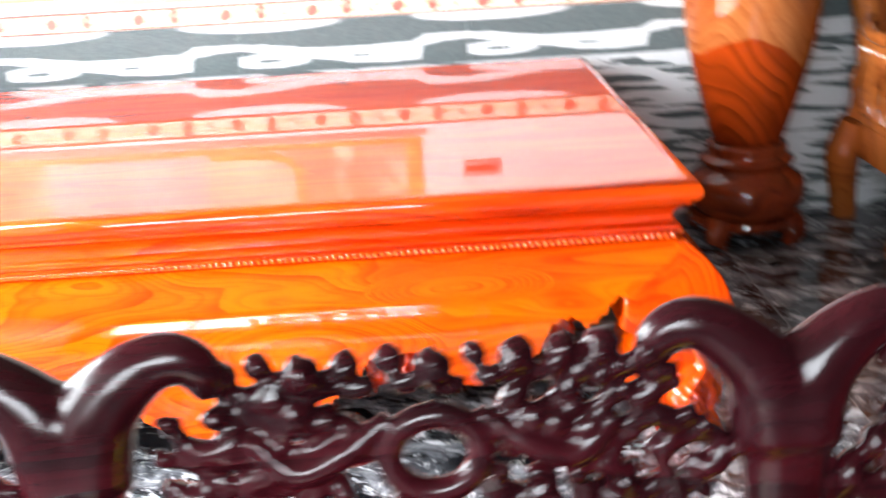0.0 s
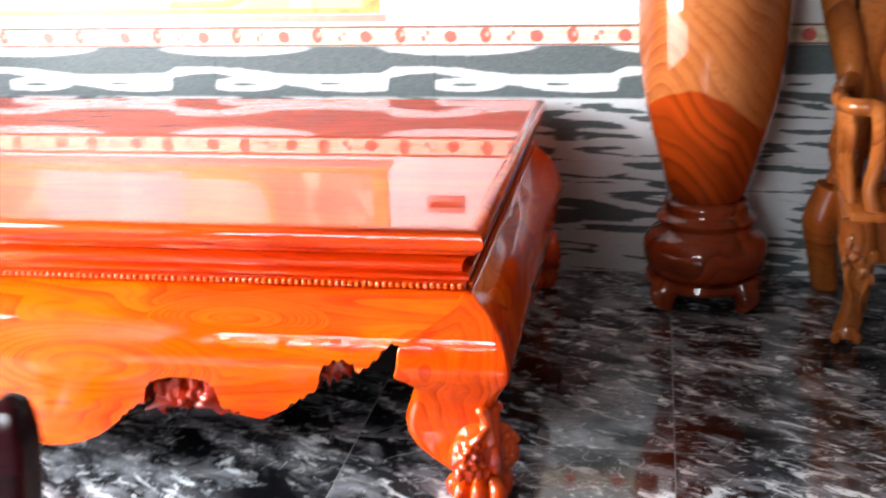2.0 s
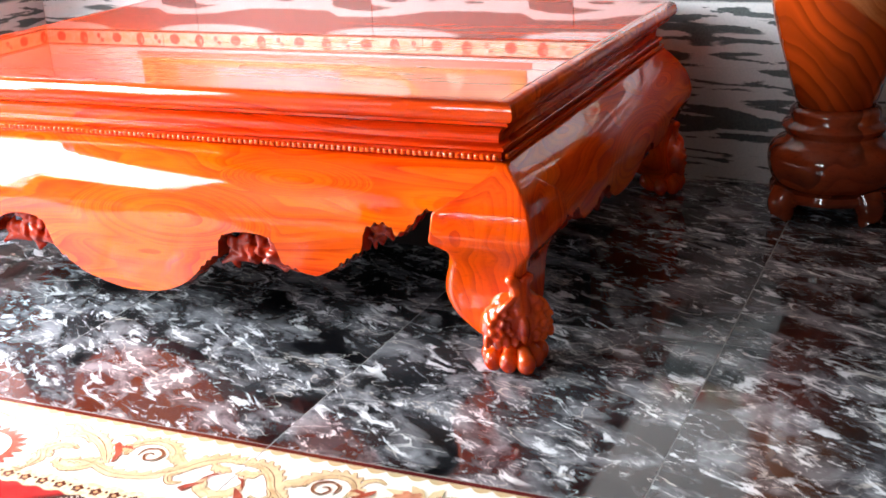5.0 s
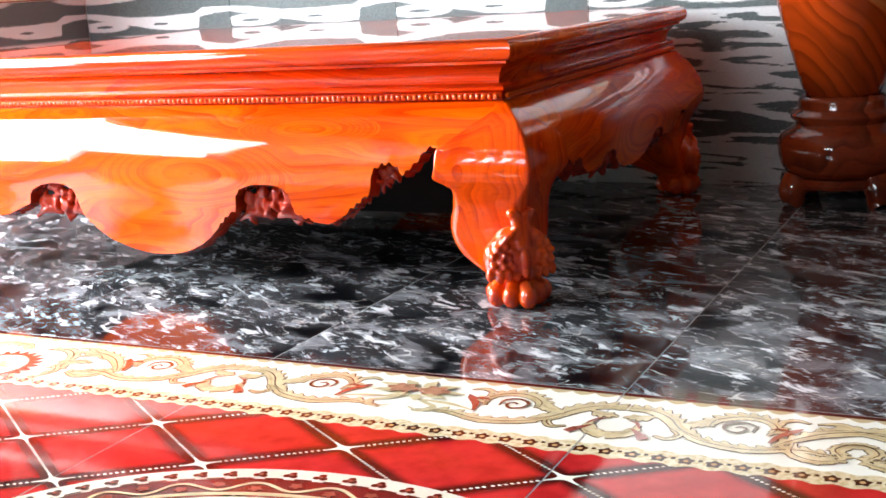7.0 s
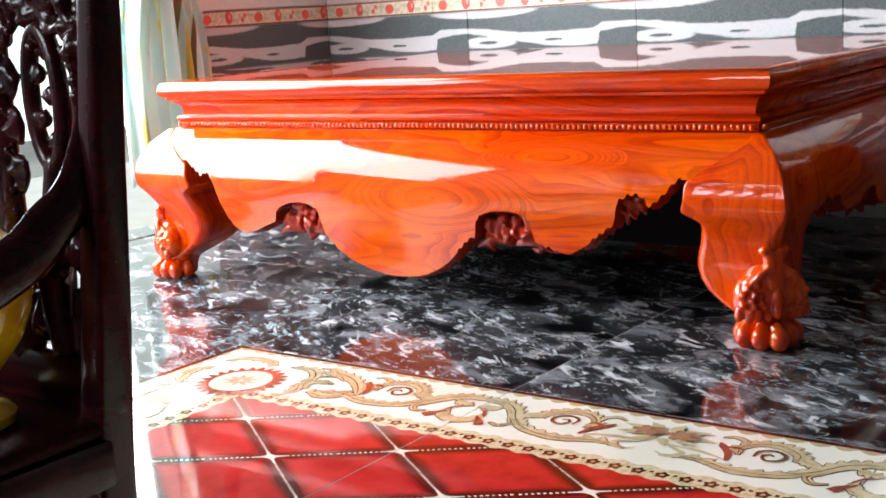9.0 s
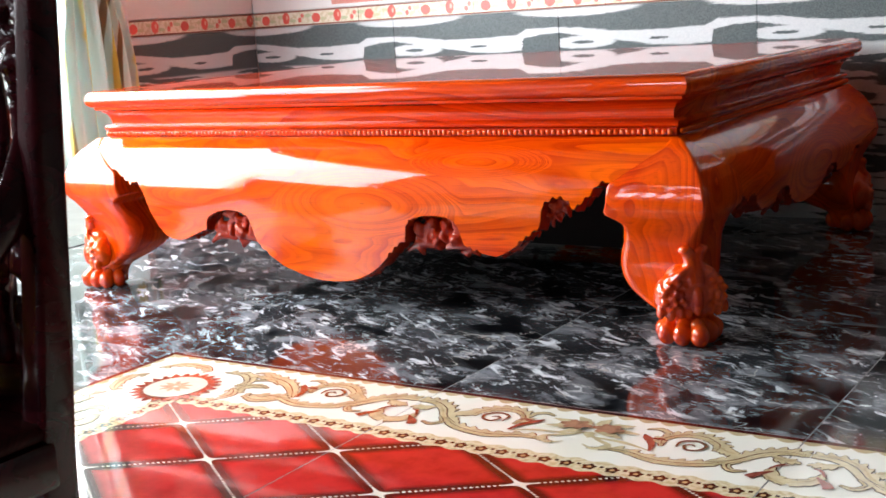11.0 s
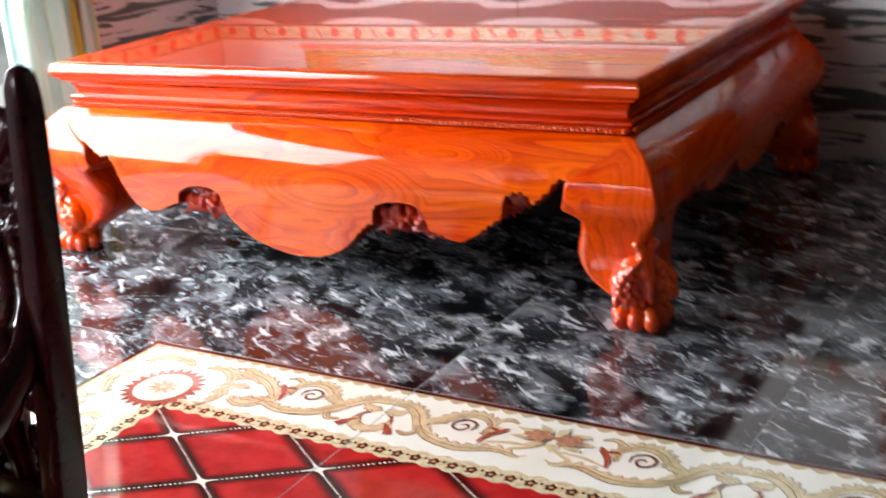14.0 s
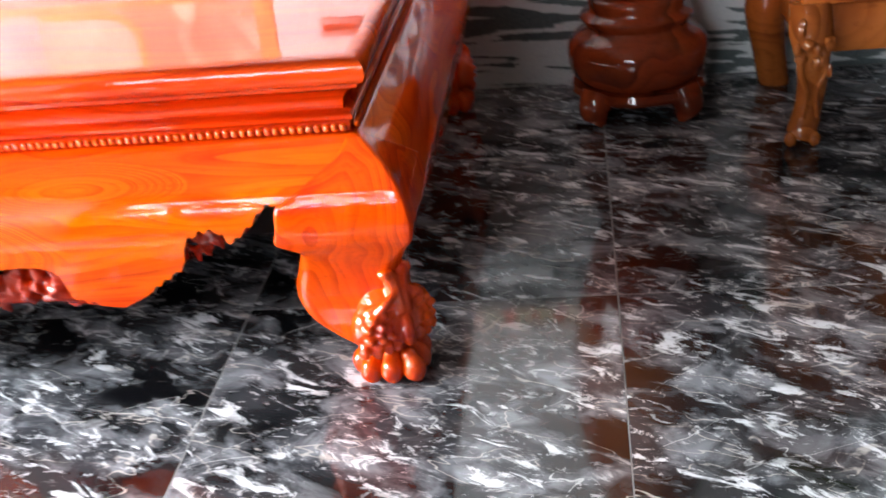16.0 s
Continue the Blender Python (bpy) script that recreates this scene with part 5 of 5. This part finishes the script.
# gold scrollwork at the tips of the medallion
for side in (-1, 1):
    bm = bmesh.new()
    for k, (pts, ws) in enumerate(((((.52, .0), (.60, .03), (.66, .0), (.64, -.035), (.60, -.02), (.615, .0)), (.012, .016, .014, .012, .008, .004)), (((.56, .12), (.63, .10), (.67, .06), (.65, .03), (.62, .05)), (.008, .016, .014, .010, .004)),
                                   (((.56, -.12), (.63, -.10), (.67, -.06), (.65, -.03), (.62, -.05)), (.008, .016, .014, .010, .004)), (((.66, .02), (.71, .03), (.75, .0)), (.008, .014, .003)))):
        ribbon(bm, [(MC[0] + side * x, MC[1] + y) for x, y in pts], ws, ZC + .0012 + .00003 * k)
    part("tip_scroll", bm, PALE_GOLD, carpet_ob, smooth=False)

# ---- floor, wall and border tiles, each a piece with bevelled edges ----
G, T = .0017, .8
TX, TY = .466, -.545


def tile_mesh(w, d, h, name):
    return mesh_of(box(bmesh.new(), -w / 2, w / 2, -d / 2, d / 2, -h, 0, .0012, 1), name, False)


floor_me = tile_mesh(T - G, T - G, .010, "marble_tile")
floor_me.materials.append(MARBLE)
carpet_me = tile_mesh(T - .0014, T - .0014, .010, "carpet_tile")
carpet_me.materials.append(CARPET)


def cut_tile(x0, x1, y0, y1, mat_, name):
    me = mesh_of(box(bmesh.new(), x0 + G / 2, x1 - G / 2, y0 + G / 2, y1 - G / 2, -.010, 0, .0012, 1), name, False)
    me.materials.append(mat_)
    return me


for i in range(-5, 7):
    for j in range(-6, 4):
        x0, y0 = TX + T * i, TY + T * j
        a, b, c, d = max(x0, X0), min(x0 + T, X1), max(y0, YF), min(y0 + T, YB)
        if b - a < .02 or d - c < .02:
            continue
        in_carpet = -2 <= i <= 1 and -3 <= j <= -1
        if in_carpet:
            ob = part("carpet_tile", carpet_me, None, carpet_ob)
            ob.matrix_local = pose(x0 + T / 2, y0 + T / 2, 0)
        elif b - a > T - .01 and d - c > T - .01:
            ob = part("marble_tile", floor_me, None, floor)
            ob.matrix_local = pose(x0 + T / 2, y0 + T / 2, 0)
        else:
            part("marble_tile", cut_tile(a, b, c, d, MARBLE, "marble_tile"), None, floor)
# strip of the carpet's left border that laps onto the next tiles
part("carpet_tile", mesh_of(box(bmesh.new(), EDGE_X, TX - 2 * T - .0007, EDGE_Y - 3 * T, EDGE_Y, -.006, .0008, .0004, 1), "carpet_tile", False), CARPET, carpet_ob)
bm = bmesh.new()
box(bm, X0 - .2, X0, -1.6, .80, -.02, .004, .002)
setting("door_sill", bm, MARBLE, "dark marble door sill", "sill")


def wall_piece(name, a, b, z0, z1, side, mat_, parent, proud=.010):
    g = .0009
    if side == "back":
        bm = box(bmesh.new(), a + g, b - g, YB, YB + proud, z0 + g, z1 - g, .0010, 1)
    else:
        bm = box(bmesh.new(), X0 - proud, X0, a + g, b - g, z0 + g, z1 - g, .0010, 1)
    part(name, bm, mat_, parent, smooth=False)


def wall_run(lo, hi, joint, step, z0, z1, name, side, mat_, parent):
    a = joint + step * math.floor((lo - joint) / step)
    while a < hi - .005:
        p0, p1 = max(a, lo), min(a + step, hi)
        if p1 - p0 > .01:
            wall_piece(name, p0, p1, z0, z1, side, mat_, parent)
        a += step


for z0, z1 in ((0, .4), (.4, .8)):
    wall_run(X0, X1, -.357, .8, z0, z1, "wave_tile", "back", WAVE_BACK, wall_back)
    wall_run(.845, YB, YB, .8, z0, z1, "wave_tile", "left", WAVE_LEFT, wall_left)
wall_run(X0, X1, -.357, .594, .802, .870, "border_tile", "back", LIST_BACK, wall_back)
wall_run(.845, YB, YB, .594, .802, .870, "border_tile", "left", LIST_LEFT, wall_left)
for k in range(6):
    wall_run(X0, X1, -.357, .8, .872 + .4 * k, min(1.272 + .4 * k, H), "white_tile", "back", WHITE_TILE, wall_back)
    wall_run(.845, YB, YB, .8, .872 + .4 * k, min(1.272 + .4 * k, H), "white_tile", "left", WHITE_TILE, wall_left)
